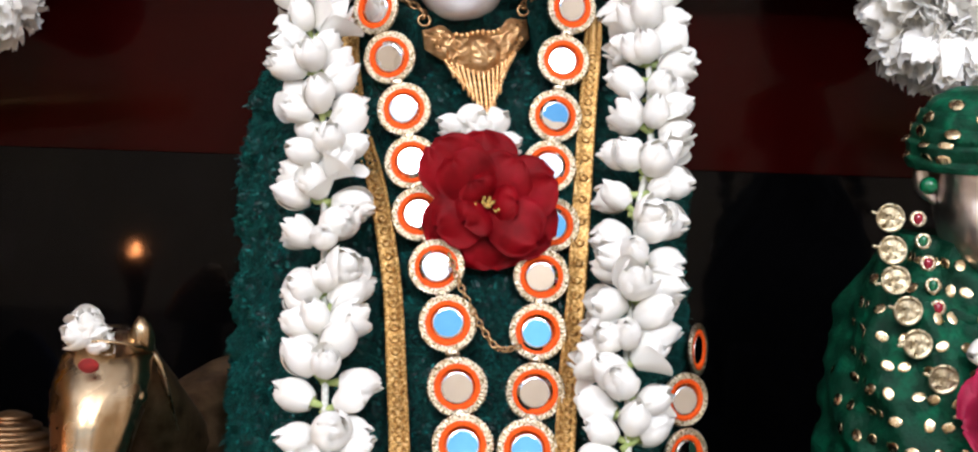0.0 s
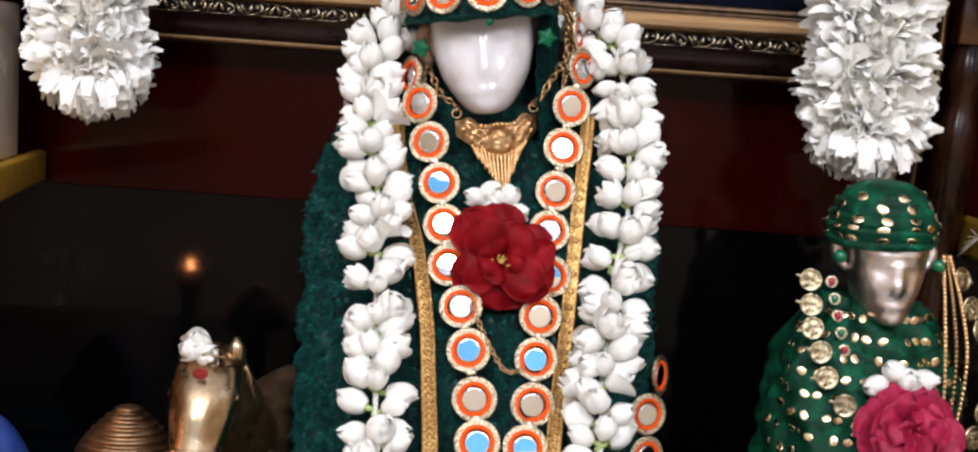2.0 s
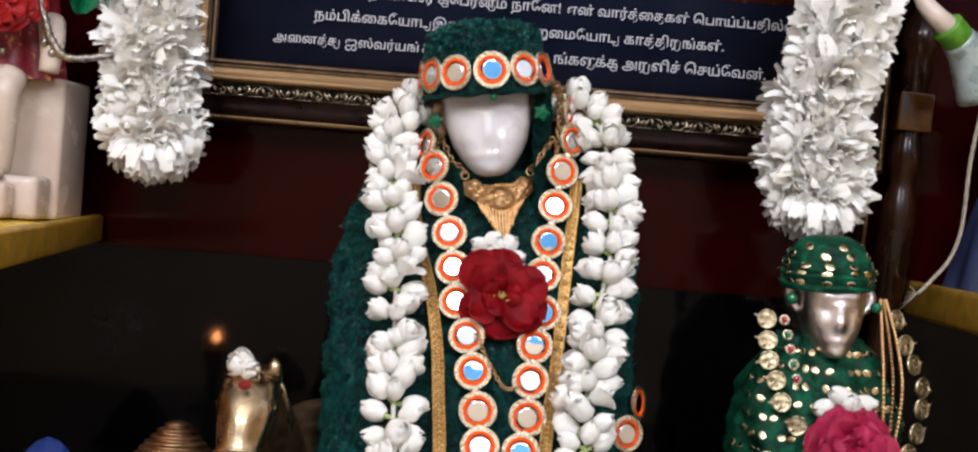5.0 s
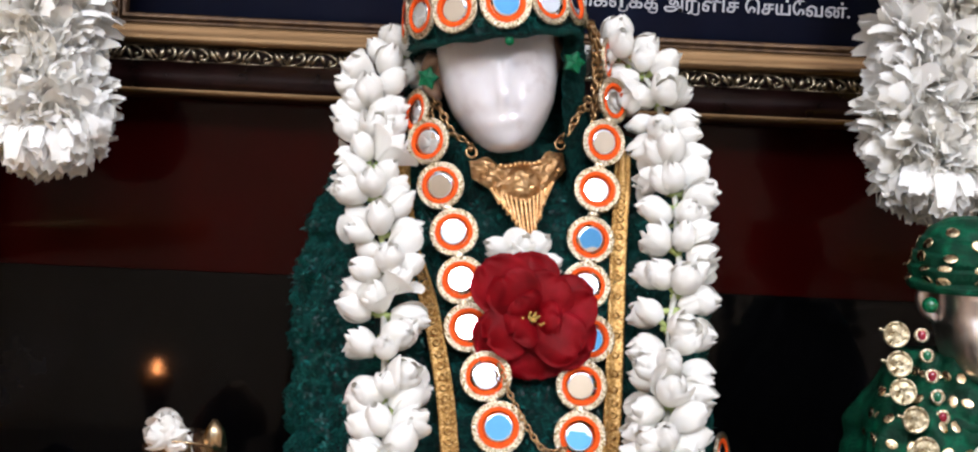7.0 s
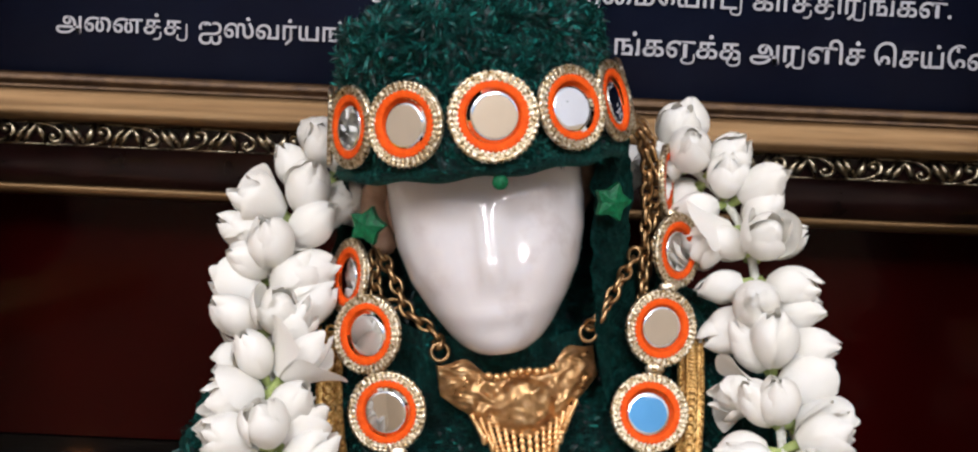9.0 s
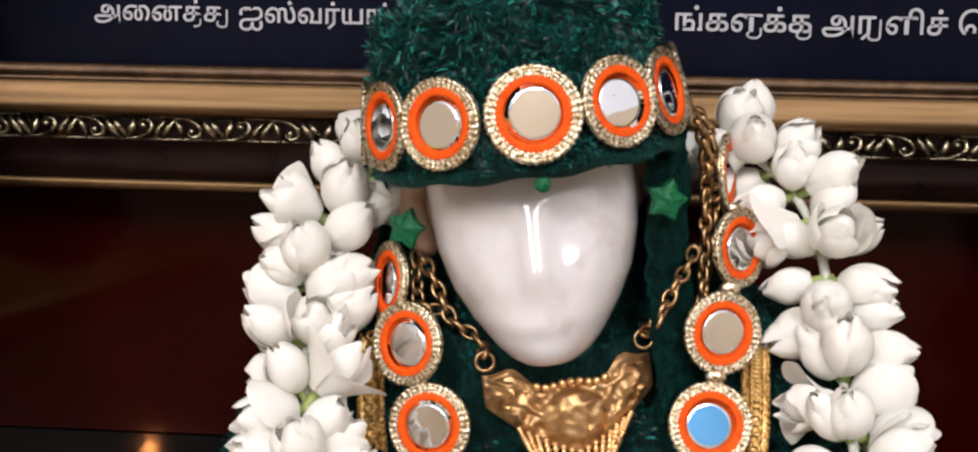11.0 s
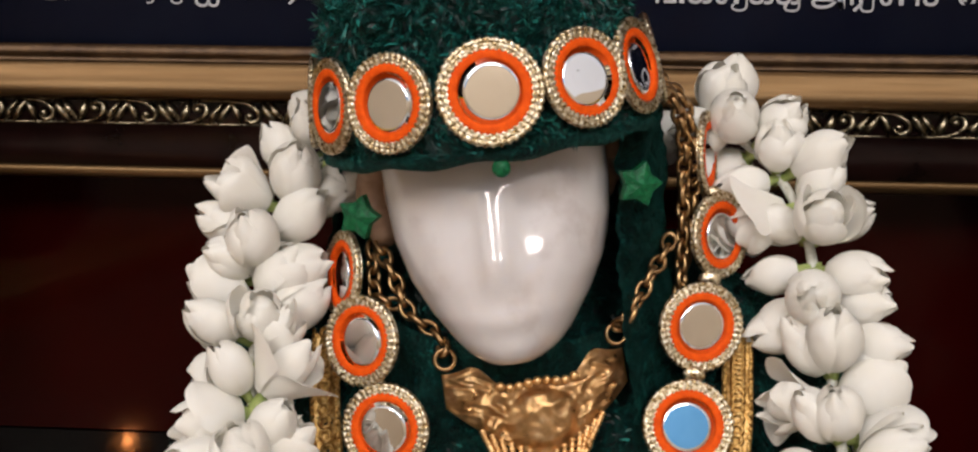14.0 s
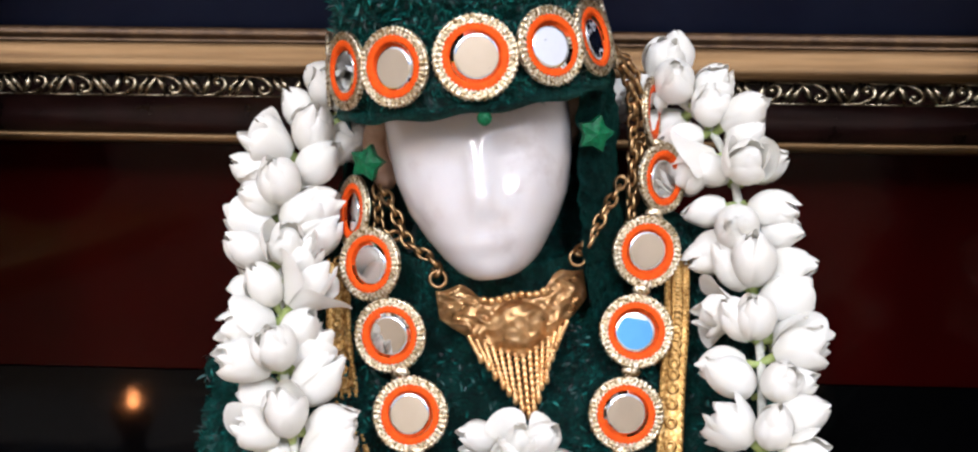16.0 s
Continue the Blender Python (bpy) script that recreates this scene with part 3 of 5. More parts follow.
def marble_statue():
    bm = bmesh.new()
    surface(bm, 72, 64, head_point, wrap=True)
    face_end = len(bm.faces)
    for sx in (-1, 1):
        e = 0.0 if sx < 0 else 0.0055
        tube(bm, smooth_path([(HX + sx * (0.0345 - e), 0.600, 1.176 + e), (HX + sx * (0.0375 - e), 0.607, 1.170 + e), (HX + sx * (0.0372 - e), 0.606, 1.160 + e), (HX + sx * (0.0345 - e), 0.598, 1.154 + 1.5 * e)], 10), lambda s: 0.0032 + 0.0020 * math.sin(math.pi * s), 8)
        egg(bm, (HX + sx * 0.0295, 0.607, 1.166), (0.005, 0.007, 0.010))
    bm.transform(LEAN)
    ear_end = len(bm.faces)
    tube(bm, [(HX, 0.616, 1.13), (HX, 0.616, 1.09)], 0.013, 16)
    egg(bm, (HX, 0.620, 1.04), (0.07, 0.045, 0.075), 20, 12)
    egg(bm, (HX, 0.600, 0.92), (0.09, 0.09, 0.07), 20, 12)
    box(bm, (HX - 0.09, 0.53, ALTAR), (HX + 0.09, 0.69, 0.90), 0.006)
    for i, fc in enumerate(bm.faces):
        fc.material_index = 1 if face_end <= i < ear_end else 0
    return lone("statue", bm, [marble, ear_m], (HX, 0.60, ALTAR), "polished white marble seated statue dressed in green velvet", "statue")


marble_statue()

# z, front y, half width, back y
ROBE = [(0.8405, 0.460, 0.102, 0.70), (0.90, 0.468, 0.104, 0.70), (0.945, 0.492, 0.107, 0.70), (0.966, 0.510, 0.1095, 0.70), (0.989, 0.529, 0.1115, 0.70), (1.01, 0.544, 0.113, 0.70), (1.03, 0.551, 0.1135, 0.698), (1.053, 0.563, 0.1125, 0.69), (1.077, 0.577, 0.107, 0.685), (1.10, 0.590, 0.096, 0.675), (1.125, 0.606, 0.072, 0.668), (1.145, 0.618, 0.048, 0.66)]
RX = -0.0105


def robe_point(u, v):
    z = 0.8405 + (1.145 - 0.8405) * v
    yf, a, yb = lerp(ROBE, z)
    t = 2 * math.pi * u
    c, s = math.cos(t), math.sin(t)
    e = 2 / 2.6
    x = a * math.copysign(abs(c) ** e, c)
    d = (yb - yf) / 2
    y = (yb + yf) / 2 + d * math.copysign(abs(s) ** e, s)
    p = V((RX + x, y, z))
    side = abs(c) ** 2
    k = crush(p, 60, 0.0050) + ridges(p, 95, 0.0085) + ridges(p, 240, 0.0030) + 0.0040 * side * math.sin(9 * t + 30 * z + 3 * noise.noise(p * 12))
    n = V((c, s, 0))
    return p + n * k * (0.45 + 0.55 * side)


def nap(f, count, length, seed, u0=0.0, u1=1.0, v0=0.0, v1=1.0):
    """Short crushed strands lying on the surface f, combed in drifting directions."""
    r = random.Random(seed)
    verts, faces = [], []
    for _ in range(count):
        u, v = r.uniform(u0, u1), r.uniform(v0, v1)
        p = f(u, v)
        a, b = (f(u + 0.002, v) - p).normalized(), (f(u, v + 0.003) - p).normalized()
        n = a.cross(b).normalized()
        b = n.cross(a)
        k = 7 * noise.noise(p * 55) + r.uniform(-0.7, 0.7)
        d = a * math.cos(k) + b * math.sin(k)
        s = n.cross(d) * r.uniform(0.00022, 0.00042)
        ln = length * r.uniform(0.5, 1.2)
        mid, tip = p + d * ln * 0.5 + n * ln * r.uniform(0.2, 0.42), p + d * ln + n * ln * r.uniform(0.1, 0.5)
        i = len(verts)
        verts += [p - s - n * 0.0002, p + s - n * 0.0002, mid + s, mid - s, tip]
        faces += [(i, i + 1, i + 2, i + 3), (i + 3, i + 2, i + 4)]
    me = bpy.data.meshes.new("velvet_nap")
    me.from_pydata(verts, [], faces)
    bm = bmesh.new()
    bm.from_mesh(me)
    bpy.data.meshes.remove(me)
    return bm


robe = thing("velvet_robe", (RX, 0.58, ALTAR), "dark green crushed velvet robe draped over the statue", "robe")
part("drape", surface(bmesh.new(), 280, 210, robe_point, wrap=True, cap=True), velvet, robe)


def hood_point(u, v):
    a = math.radians(-44 + 240 * u)
    z = 1.195 - 0.095 * v
    flare = 0.046 + 0.006 * v + 0.012 * max(0, v - 0.55) ** 1.2
    p = V((HX - 0.002 + flare * math.cos(a), 0.618 + (0.045 + 0.012 * v) * math.sin(a), z))
    n = V((math.cos(a), math.sin(a), 0))
    return p + n * (crush(p, 90, 0.002) + ridges(p, 170, 0.003) + 0.0015 * math.sin(7 * a + 20 * z))


tagged(part("velvet_nap", nap(robe_point, 9000, 0.0032, 5, 0.47, 0.72, 0.2, 0.95), pile_m, robe, "glinting teal velvet pile"), "glinting teal velvet pile", kind="stuff")
tagged(part("velvet_nap", nap(robe_point, 7000, 0.0032, 6, 0.72, 1.02, 0.2, 0.95), pile_m, robe, "glinting teal velvet pile"), "glinting teal velvet pile", kind="stuff")
bm = surface(bmesh.new(), 120, 70, hood_point)
bmesh.ops.solidify(bm, geom=bm.faces[:], thickness=0.002)
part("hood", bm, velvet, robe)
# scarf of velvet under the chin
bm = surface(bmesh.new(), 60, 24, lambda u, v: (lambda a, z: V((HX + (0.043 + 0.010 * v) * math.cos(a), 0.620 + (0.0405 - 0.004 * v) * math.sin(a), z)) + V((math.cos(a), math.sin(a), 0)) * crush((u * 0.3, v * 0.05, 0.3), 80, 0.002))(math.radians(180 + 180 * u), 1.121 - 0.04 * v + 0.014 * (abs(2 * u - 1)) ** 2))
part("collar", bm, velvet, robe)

# cap
CAP = Matrix.Translation((-0.0212, 0.5985, 1.1755)) @ Matrix.Rotation(radians(3), 4, "X") @ Matrix.Rotation(radians(-8), 4, "Y")
CR = 0.0445


def cap_point(u, v):
    a = 2 * math.pi * u
    if v < 0.7:
        h = v / 0.7
        r = CR * (1 + 0.01 * math.sin(math.pi * h) - 0.12 * h) + 0.0008
        z = 0.0025 + 0.0405 * h
    else:
        k = (v - 0.7) / 0.3 * math.pi / 2
        r, z = (CR * 0.88 + 0.0008) * math.cos(k) + 0.0002, 0.043 + 0.013 * math.sin(k)
    p = V((r * math.cos(a), r * math.sin(a), z))
    n = V((math.cos(a), math.sin(a), 0.3))
    amt = 0.4 + 0.6 * min(1, max(0, (z - 0.02) / 0.015))
    return CAP @ (p + n * amt * (crush(p, 65, 0.0034) + ridges(p, 130, 0.0066) + ridges(p, 280, 0.0034)))


cap = thing("hat", CAP.translation, "dark green crushed velvet hat with a thin hem", "hat")
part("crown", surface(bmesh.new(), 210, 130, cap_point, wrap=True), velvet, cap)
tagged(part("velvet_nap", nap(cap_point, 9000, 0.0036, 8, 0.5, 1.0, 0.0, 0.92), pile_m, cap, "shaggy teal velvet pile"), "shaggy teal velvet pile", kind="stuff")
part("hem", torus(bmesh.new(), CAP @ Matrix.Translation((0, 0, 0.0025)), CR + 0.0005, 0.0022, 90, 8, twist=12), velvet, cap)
egg_bm = egg(bmesh.new(), CAP @ V((0.0055, -CR - 0.0010, -0.0012)), (0.0024, 0.0018, 0.0024))
part("bead", egg_bm, star_green, cap, "small green bead at the hem")

# ---- mirror medallions ----
MR = 0.0124


def medallion_meshes():
    bm = bmesh.new()
    one = Matrix()
    for r, s in ((0.0119, 0.00085), (0.0109, 0.0008), (0.01005, 0.0007)):
        torus(bm, Matrix.Translation((0, 0, 0.0006)), r, s, 168, 6, twist=42)
    surface(bm, 40, 2, lambda u, v: V(((0.0004 + 0.0122 * (1 - v)) * math.cos(2 * math.pi * u), (0.0004 + 0.0122 * (1 - v)) * math.sin(2 * math.pi * u), 0.0001 if v else -0.0004)), wrap=True, cap=True)
    ring = bmesh.new()
    prof = [(0.0099, 0.0004), (0.0100, 0.0011), (0.0093, 0.0014), (0.0081, 0.0013), (0.0076, 0.0011), (0.0075, 0.0004)]
    surface(ring, 40, 5, lambda u, v: V((prof[round(v * 5)][0] * math.cos(2 * math.pi * u), prof[round(v * 5)][0] * math.sin(2 * math.pi * u), prof[round(v * 5)][1])), wrap=True)
    glass = bmesh.new()
    surface(glass, 36, 4, lambda u, v: V(((0.0001 + 0.0077 * (1 - v)) * math.cos(2 * math.pi * u), (0.0001 + 0.0077 * (1 - v)) * math.sin(2 * math.pi * u), 0.0009 + 0.00005 * (1 - (1 - v) ** 2))), wrap=True, cap=True)
    return mesh_of("medallion", bm, lace), mesh_of("orange_ring", ring, orange), mesh_of("mirror", glass, mirror)


MED, RING, GLASS = medallion_meshes()


def medallion(parent, p, n, size=1.0):
    m = piece("medallion", MED, facing(p, n, rnd.uniform(0, 6)) @ Matrix.Scale(size, 4), parent)
    sub("orange_ring", RING, m)
    sub("mirror", GLASS, m, Matrix.Translation((rnd.uniform(-0.0005, 0.0005), rnd.uniform(-0.0005, 0.0005), 0)) @ Matrix.Rotation(radians(rnd.uniform(-5, 5)), 4, "X") @ Matrix.Rotation(radians(rnd.uniform(-4, 4)), 4, "Y"))
    return m


def normal(yaw, up):
    y, e = radians(yaw), radians(up)
    return V((math.sin(y) * math.cos(e), -math.cos(y) * math.cos(e), math.sin(e)))


LEFT = [(-0.0625, 0.592, 1.1375, -58, 6), (-0.0550, 0.579, 1.1215, -30, 8), (-0.0474, 0.5725, 1.0986, -13, 9), (-0.0392, 0.561, 1.0749, -6, 15), (-0.0344, 0.551, 1.0512, -5, 16), (-0.0298, 0.541, 1.0286, -6, 17), (-0.0206, 0.5265, 1.0069, -4, 20), (-0.0143, 0.507, 0.9859, -2, 15), (-0.0090, 0.488, 0.9631, -2, 9), (-0.0058, 0.473, 0.9430, -2, 17)]
RIGHT = [(0.0405, 0.612, 1.1720, 74, 4), (0.0445, 0.605, 1.1495, 46, 5), (0.0386, 0.590, 1.1257, 20, 5), (0.0351, 0.580, 1.1001, 8, 17), (0.0318, 0.571, 1.0738, 5, 12), (0.0292, 0.558, 1.0508, 3, 20), (0.0311, 0.546, 1.0252, 6, 16), (0.0264, 0.531, 1.0035, 2, 11), (0.0250, 0.515, 0.9816, 2, 14), (0.0240, 0.496, 0.9599, 2, 8), (0.0207, 0.479, 0.9400, 2, 17)]
for rows, word in ((LEFT, "left"), (RIGHT, "right")):
    x, y, z = rows[-1][:3]
    trim = thing("mirror_trim", (x, y + 0.01, z - 0.015), "orange and gold lace trim with round mirrors on the velvet", "trim", "mirror trims")
    for x, y, z, yaw, up in rows:
        medallion(trim, (x, y, z), normal(yaw, up))
    for (x0, y0, z0, _, _), (x1, y1, z1, _, _) in zip(rows, rows[1:]):
        part("lace_link", egg(bmesh.new(), ((x0 + x1) / 2, (y0 + y1) / 2 + 0.0012, (z0 + z1) / 2), (0.0034, 0.0014, 0.0024), 10, 6), lace, trim)
side_trim = thing("mirror_trim", (0.095, 0.56, 0.93), "orange and gold mirror trim at the edge of the robe", "trim", "mirror trims")
for p, yaw in (((0.0955, 0.540, 0.9465), 26), ((0.1050, 0.567, 0.964), 62), ((0.0955, 0.530, 0.923), 32)):
    medallion(side_trim, p, normal(yaw, 6))
band = thing("mirror_band", CAP @ V((0, 0, 0.005)), "orange and gold lace band with round mirrors round the cap", "trim")
for a, k in ((6.5, 1.05), (-25.5, 1), (37, 1), (-53.5, 1), (63.5, 1), (-82, 1), (91, 1)):
    t = radians(a)
    p = CAP @ V(((CR + 0.0026) * math.sin(t), -(CR + 0.0026) * math.cos(t), 0.0178))
    n = CAP.to_3x3() @ V((math.sin(t), -math.cos(t), 0.135))
    medallion(band, p, n, k)

# ---- gold braid ribbons ----


def ribbon(pts, label, width=0.0088):
    path = smooth_path(pts, 70)
    r = thing("gold_braid", path[-1], label, "braid", "gold braids")
    bm = bmesh.new()
    prof = [(-0.5, 0.0), (-0.5, 0.0009), (-0.38, 0.0013), (-0.28, 0.0007), (0.28, 0.0007), (0.38, 0.0013), (0.5, 0.0009), (0.5, 0.0)]
    rows = []
    for i, p in enumerate(path):
        t = (path[min(i + 1, 70)] - path[max(i - 1, 0)]).normalized()
        s = t.cross(V((0, 1, 0.25))).normalized()
        f = s.cross(t).normalized()
        f = f if f.y < 0 else -f
        rows.append(([bm.verts.new(p + s * a * width + f * (b + 0.0002 * math.sin(i * 2.4))) for a, b in prof], p, s, f, t))
    for a, b in zip(rows, rows[1:]):
        for k in range(len(prof) - 1):
            bm.faces.new((a[0][k], a[0][k + 1], b[0][k + 1], b[0][k]))
    part("ribbon", bm, braid_m, r)
    length = sum((b - a).length for a, b in zip(path, path[1:]))
    n = int(length / 0.0046)
    link = bmesh.new()
    torus(link, Matrix.Translation((0, 0, 0.0007)), 0.0016, 0.00062, 8, 6)
    for ex in (-0.0036, 0.0036):
        for ey in (-0.0012, 0.0012):
            egg(link, (ex, ey, 0.0006), (0.0007, 0.0009, 0.0006), 6, 4)
    link_me = mesh_of("braid_bead", link, braid_m)
    q = smooth_path(pts, n)
    for i in range(n):
        t = (q[i + 1] - q[i]).normalized()
        s = t.cross(V((0, 1, 0.25))).normalized()
        f = s.cross(t).normalized()
        f = f if f.y < 0 else -f
        piece("braid_bead", link_me, Matrix.Translation(q[i] + f * 0.0009) @ Matrix((s, t, f)).transposed().to_4x4() @ Matrix.Rotation(rnd.uniform(-0.15, 0.15), 4, "Z"), r)


ribbon([(-0.0690, 0.600, 1.118), (-0.0675, 0.590, 1.094), (-0.0599, 0.573, 1.0634), (-0.0503, 0.555, 1.0386), (-0.0405, 0.528, 0.9997), (-0.0352, 0.499, 0.9646), (-0.0316, 0.474, 0.9399), (-0.030, 0.452, 0.910)], "golden woven braid ribbon down the velvet robe")
ribbon([(0.0505, 0.6015, 1.121), (0.0500, 0.596, 1.112), (0.0492, 0.587, 1.100), (0.0471, 0.574, 1.0700), (0.0428, 0.535, 1.0014), (0.0387, 0.505, 0.9656), (0.0364, 0.480, 0.9403), (0.034, 0.456, 0.910)], "golden woven braid ribbon beside the mirror trim")

# ---- necklace ----


def chain(parent, pts, size=0.0031, gauge=0.00088):
    dense = smooth_path(pts, 200)
    d, out, last = 0.0, [dense[0]], dense[0]
    for p in dense:
        if (p - last).length >= size * 1.15:
            out.append(p)
            last = p
    bm = torus(bmesh.new(), Matrix.Scale(0.66, 4, (0, 1, 0)), size * 0.78, gauge, 14, 6)
    me = mesh_of("link", bm, chain_gold)
    for i, (a, b) in enumerate(zip(out, out[1:])):
        m = Matrix.Translation((a + b) / 2) @ (b - a).to_track_quat("X", "Z").to_matrix().to_4x4() @ Matrix.Rotation(radians(35 if i % 2 else -55) + rnd.uniform(-0.2, 0.2), 4, "X")
        piece("link", me, m, parent)


neck = thing("necklace", (-0.007, 0.58, 1.072), "gold necklace with an embossed fringed pendant on the chest", "necklace")
PC = V((-0.0054, 0.5780, 1.1056))
PT = Matrix.Translation(PC) @ Matrix.Rotation(radians(10), 4, "Z") @ Matrix.Rotation(radians(-8), 4, "Y") @ Matrix.Rotation(radians(-14), 4, "X") @ Matrix.Scale(1.06, 4)


def pendant_point(u, v):
    s = 2 * u - 1
    x = 0.0242 * s
    top = 0.0050 + 0.0070 * abs(s) ** 1.5 + 0.0010 * math.cos(9 * s) + 0.0022 * bell(abs(s) - 0.62, 0.16)
    low = -0.0140 * (1 - abs(s) ** 1.25) + 0.0020 * abs(s) ** 3
    z = low + (top - low) * v
    edge = min(1, 6 * v, 6 * (1 - v), 8 * (1 - abs(s)))
    h = 0.0020 * bell(math.hypot(s / 0.42, (z + 0.0035) / 0.0078), 1.0) + 0.0016 * bell(abs(s) - 0.72, 0.13) * bell(z - 0.005, 0.005)
    h += 0.0007 * math.sin(26 * s + 4 * math.sin(900 * z)) * math.sin(1000 * z) * (abs(s) > 0.38)
    h += 0.0016 * (0.3 - abs(noise.noise(V((x * 260, 3.1, z * 260))))) + 0.0008 * bell(abs(s) - 0.16, 0.1) * bell(z + 0.001, 0.003)
    h -= 0.0012 * bell(math.hypot(s / 0.42, (z + 0.0035) / 0.0078) - 1.0, 0.16)
    return PT @ V((x, -(0.0012 * edge + h * edge) + 0.004 * s * s, z))


bm = surface(bmesh.new(), 70, 36, pendant_point)
bmesh.ops.solidify(bm, geom=bm.faces[:], thickness=-0.0006)
part("pendant", bm, gold, neck, "embossed gold pendant plate")
for sx in (-1, 1):
    part("ring", torus(bmesh.new(), PT @ Matrix.Translation((sx * 0.0228, 0.002, 0.0148)) @ Matrix.Rotation(radians(90), 4, "X"), 0.0026, 0.0006, 20, 8), chain_gold, neck)
for k in range(15):
    s = -0.66 + 1.32 * k / 14
    z0 = -0.0135 * (1 - abs(s) ** 1.25) + 0.0008
    length = (0.0190 - 0.0115 * abs(s) / 0.66) * rnd.uniform(0.94, 1.06)
    top = V((0.0242 * s, -0.001 + 0.004 * s * s, z0))
    bot = V((0.0242 * s * 0.76 - 0.0012 + rnd.uniform(-0.0004, 0.0004), -0.0025, z0 - length))
    bm = tube(bmesh.new(), [PT @ (top + (bot - top) * j / 26) for j in range(27)], lambda q: 0.00088 * (1 + 0.34 * math.sin(q * 26 * 2.2)), 6)
    egg(bm, PT @ bot, (0.0011, 0.0011, 0.0019), 8, 6)
    part("tassel", bm, gold, neck)
for k in range(9):
    s = -0.4 + 0.1 * k
    part("granule", egg(bmesh.new(), PT @ V((0.0242 * s, -0.0015, 0.0050 + 0.0070 * abs(s) ** 1.5 + 0.0010 * math.cos(9 * s))), (0.0014, 0.0012, 0.0013), 8, 6), gold, neck)
chain(neck, [PT @ V((-0.0228, 0.002, 0.0165)), (-0.0342, 0.5850, 1.1220), (-0.0430, 0.5885, 1.1270), (-0.0460, 0.5910, 1.1330), (-0.0510, 0.5950, 1.1415), (-0.0542, 0.6000, 1.1470), (-0.0560, 0.606, 1.154)], 0.0036, 0.0010)
chain(neck, [(-0.0465, 0.5925, 1.1290), (-0.0535, 0.5945, 1.1300), (-0.0550, 0.5975, 1.1380), (-0.0565, 0.602, 1.1460)], 0.0034, 0.0010)
chain(neck, [PT @ V((0.0228, 0.002, 0.0165)), (0.0177, 0.5850, 1.1282), (0.0214, 0.5865, 1.1345), (0.0243, 0.5885, 1.1405), (0.0284, 0.5940, 1.1462), (0.0311, 0.6000, 1.1530)], 0.0036, 0.0009)
side_chain = thing("gold_chain", (0.033, 0.60, 1.12), "bronze-toned double rope chain hanging beside the cap", "chain")
chain(side_chain, [(0.0230, 0.590, 1.1945), (0.0300, 0.600, 1.1870), (0.0332, 0.606, 1.1770), (0.0340, 0.607, 1.1650), (0.0342, 0.606, 1.1540), (0.0340, 0.604, 1.1430), (0.0335, 0.600, 1.1300)], 0.0034, 0.0011)
chain(side_chain, [(0.0240, 0.596, 1.1950), (0.0325, 0.606, 1.1880), (0.0362, 0.611, 1.1770), (0.0372, 0.612, 1.1640), (0.0362, 0.610, 1.1530), (0.0350, 0.607, 1.1400)], 0.0034, 0.0011)
low_chain = thing("gold_chain", (0.005, 0.50, 0.975), "thin twisted gold chain below the red rose", "chain")
chain(low_chain, [(-0.0150, 0.520, 1.014), (-0.0080, 0.512, 0.9985), (0.0020, 0.501, 0.9835), (0.0085, 0.497, 0.9775), (0.0180, 0.500, 0.9790)], 0.0024, 0.0007)

# star ear studs
for sx, p in ((-1, (-0.0562, 0.5860, 1.1553)), (1, (0.0192, 0.5810, 1.1666))):
    bm = bmesh.new()
    ring = []
    for side in (0.0, -0.0028):
        ring.append([bm.verts.new((r * math.sin(a), side, r * math.cos(a))) for a, r in ((math.pi * k / 5 + 0.25, 0.0064 if k % 2 == 0 else 0.0040) for k in range(10))])
    mid = bm.verts.new((0, -0.0042, 0))
    for k in range(10):
        bm.faces.new((ring[0][k], ring[0][(k + 1) % 10], ring[1][(k + 1) % 10], ring[1][k]))
        bm.faces.new((ring[1][k], ring[1][(k + 1) % 10], mid))
    bm.faces.new(ring[0][::-1])
    bmesh.ops.transform(bm, matrix=Matrix.Translation(p) @ Matrix.Rotation(radians(18 * sx), 4, "Z"), verts=bm.verts[:])
    lone("star_earring", bm, star_green, p, "green star-shaped ear stud on the statue", "earring", "ear studs", smooth=False)

# ---- flowers ----


def petal_sheet(bm, length, width, cup, curl, twist, m, nu=4, nv=6, tip=0.6):
    """One petal: a cupped tongue along z, bent outwards (-y) by curl."""
    def f(u, v):
        w = width * (math.sin(math.pi * min(1, v * 0.86 + 0.10)) ** tip)
        s = (u * 2 - 1)
        a = curl * v * v
        return m @ V((s * w + twist * v * s * length * 0.1, -length * v * math.sin(a) - cup * (1 - s * s) * width * (1 - 0.5 * v), length * v * math.cos(a)))
    surface(bm, nu, nv, f)


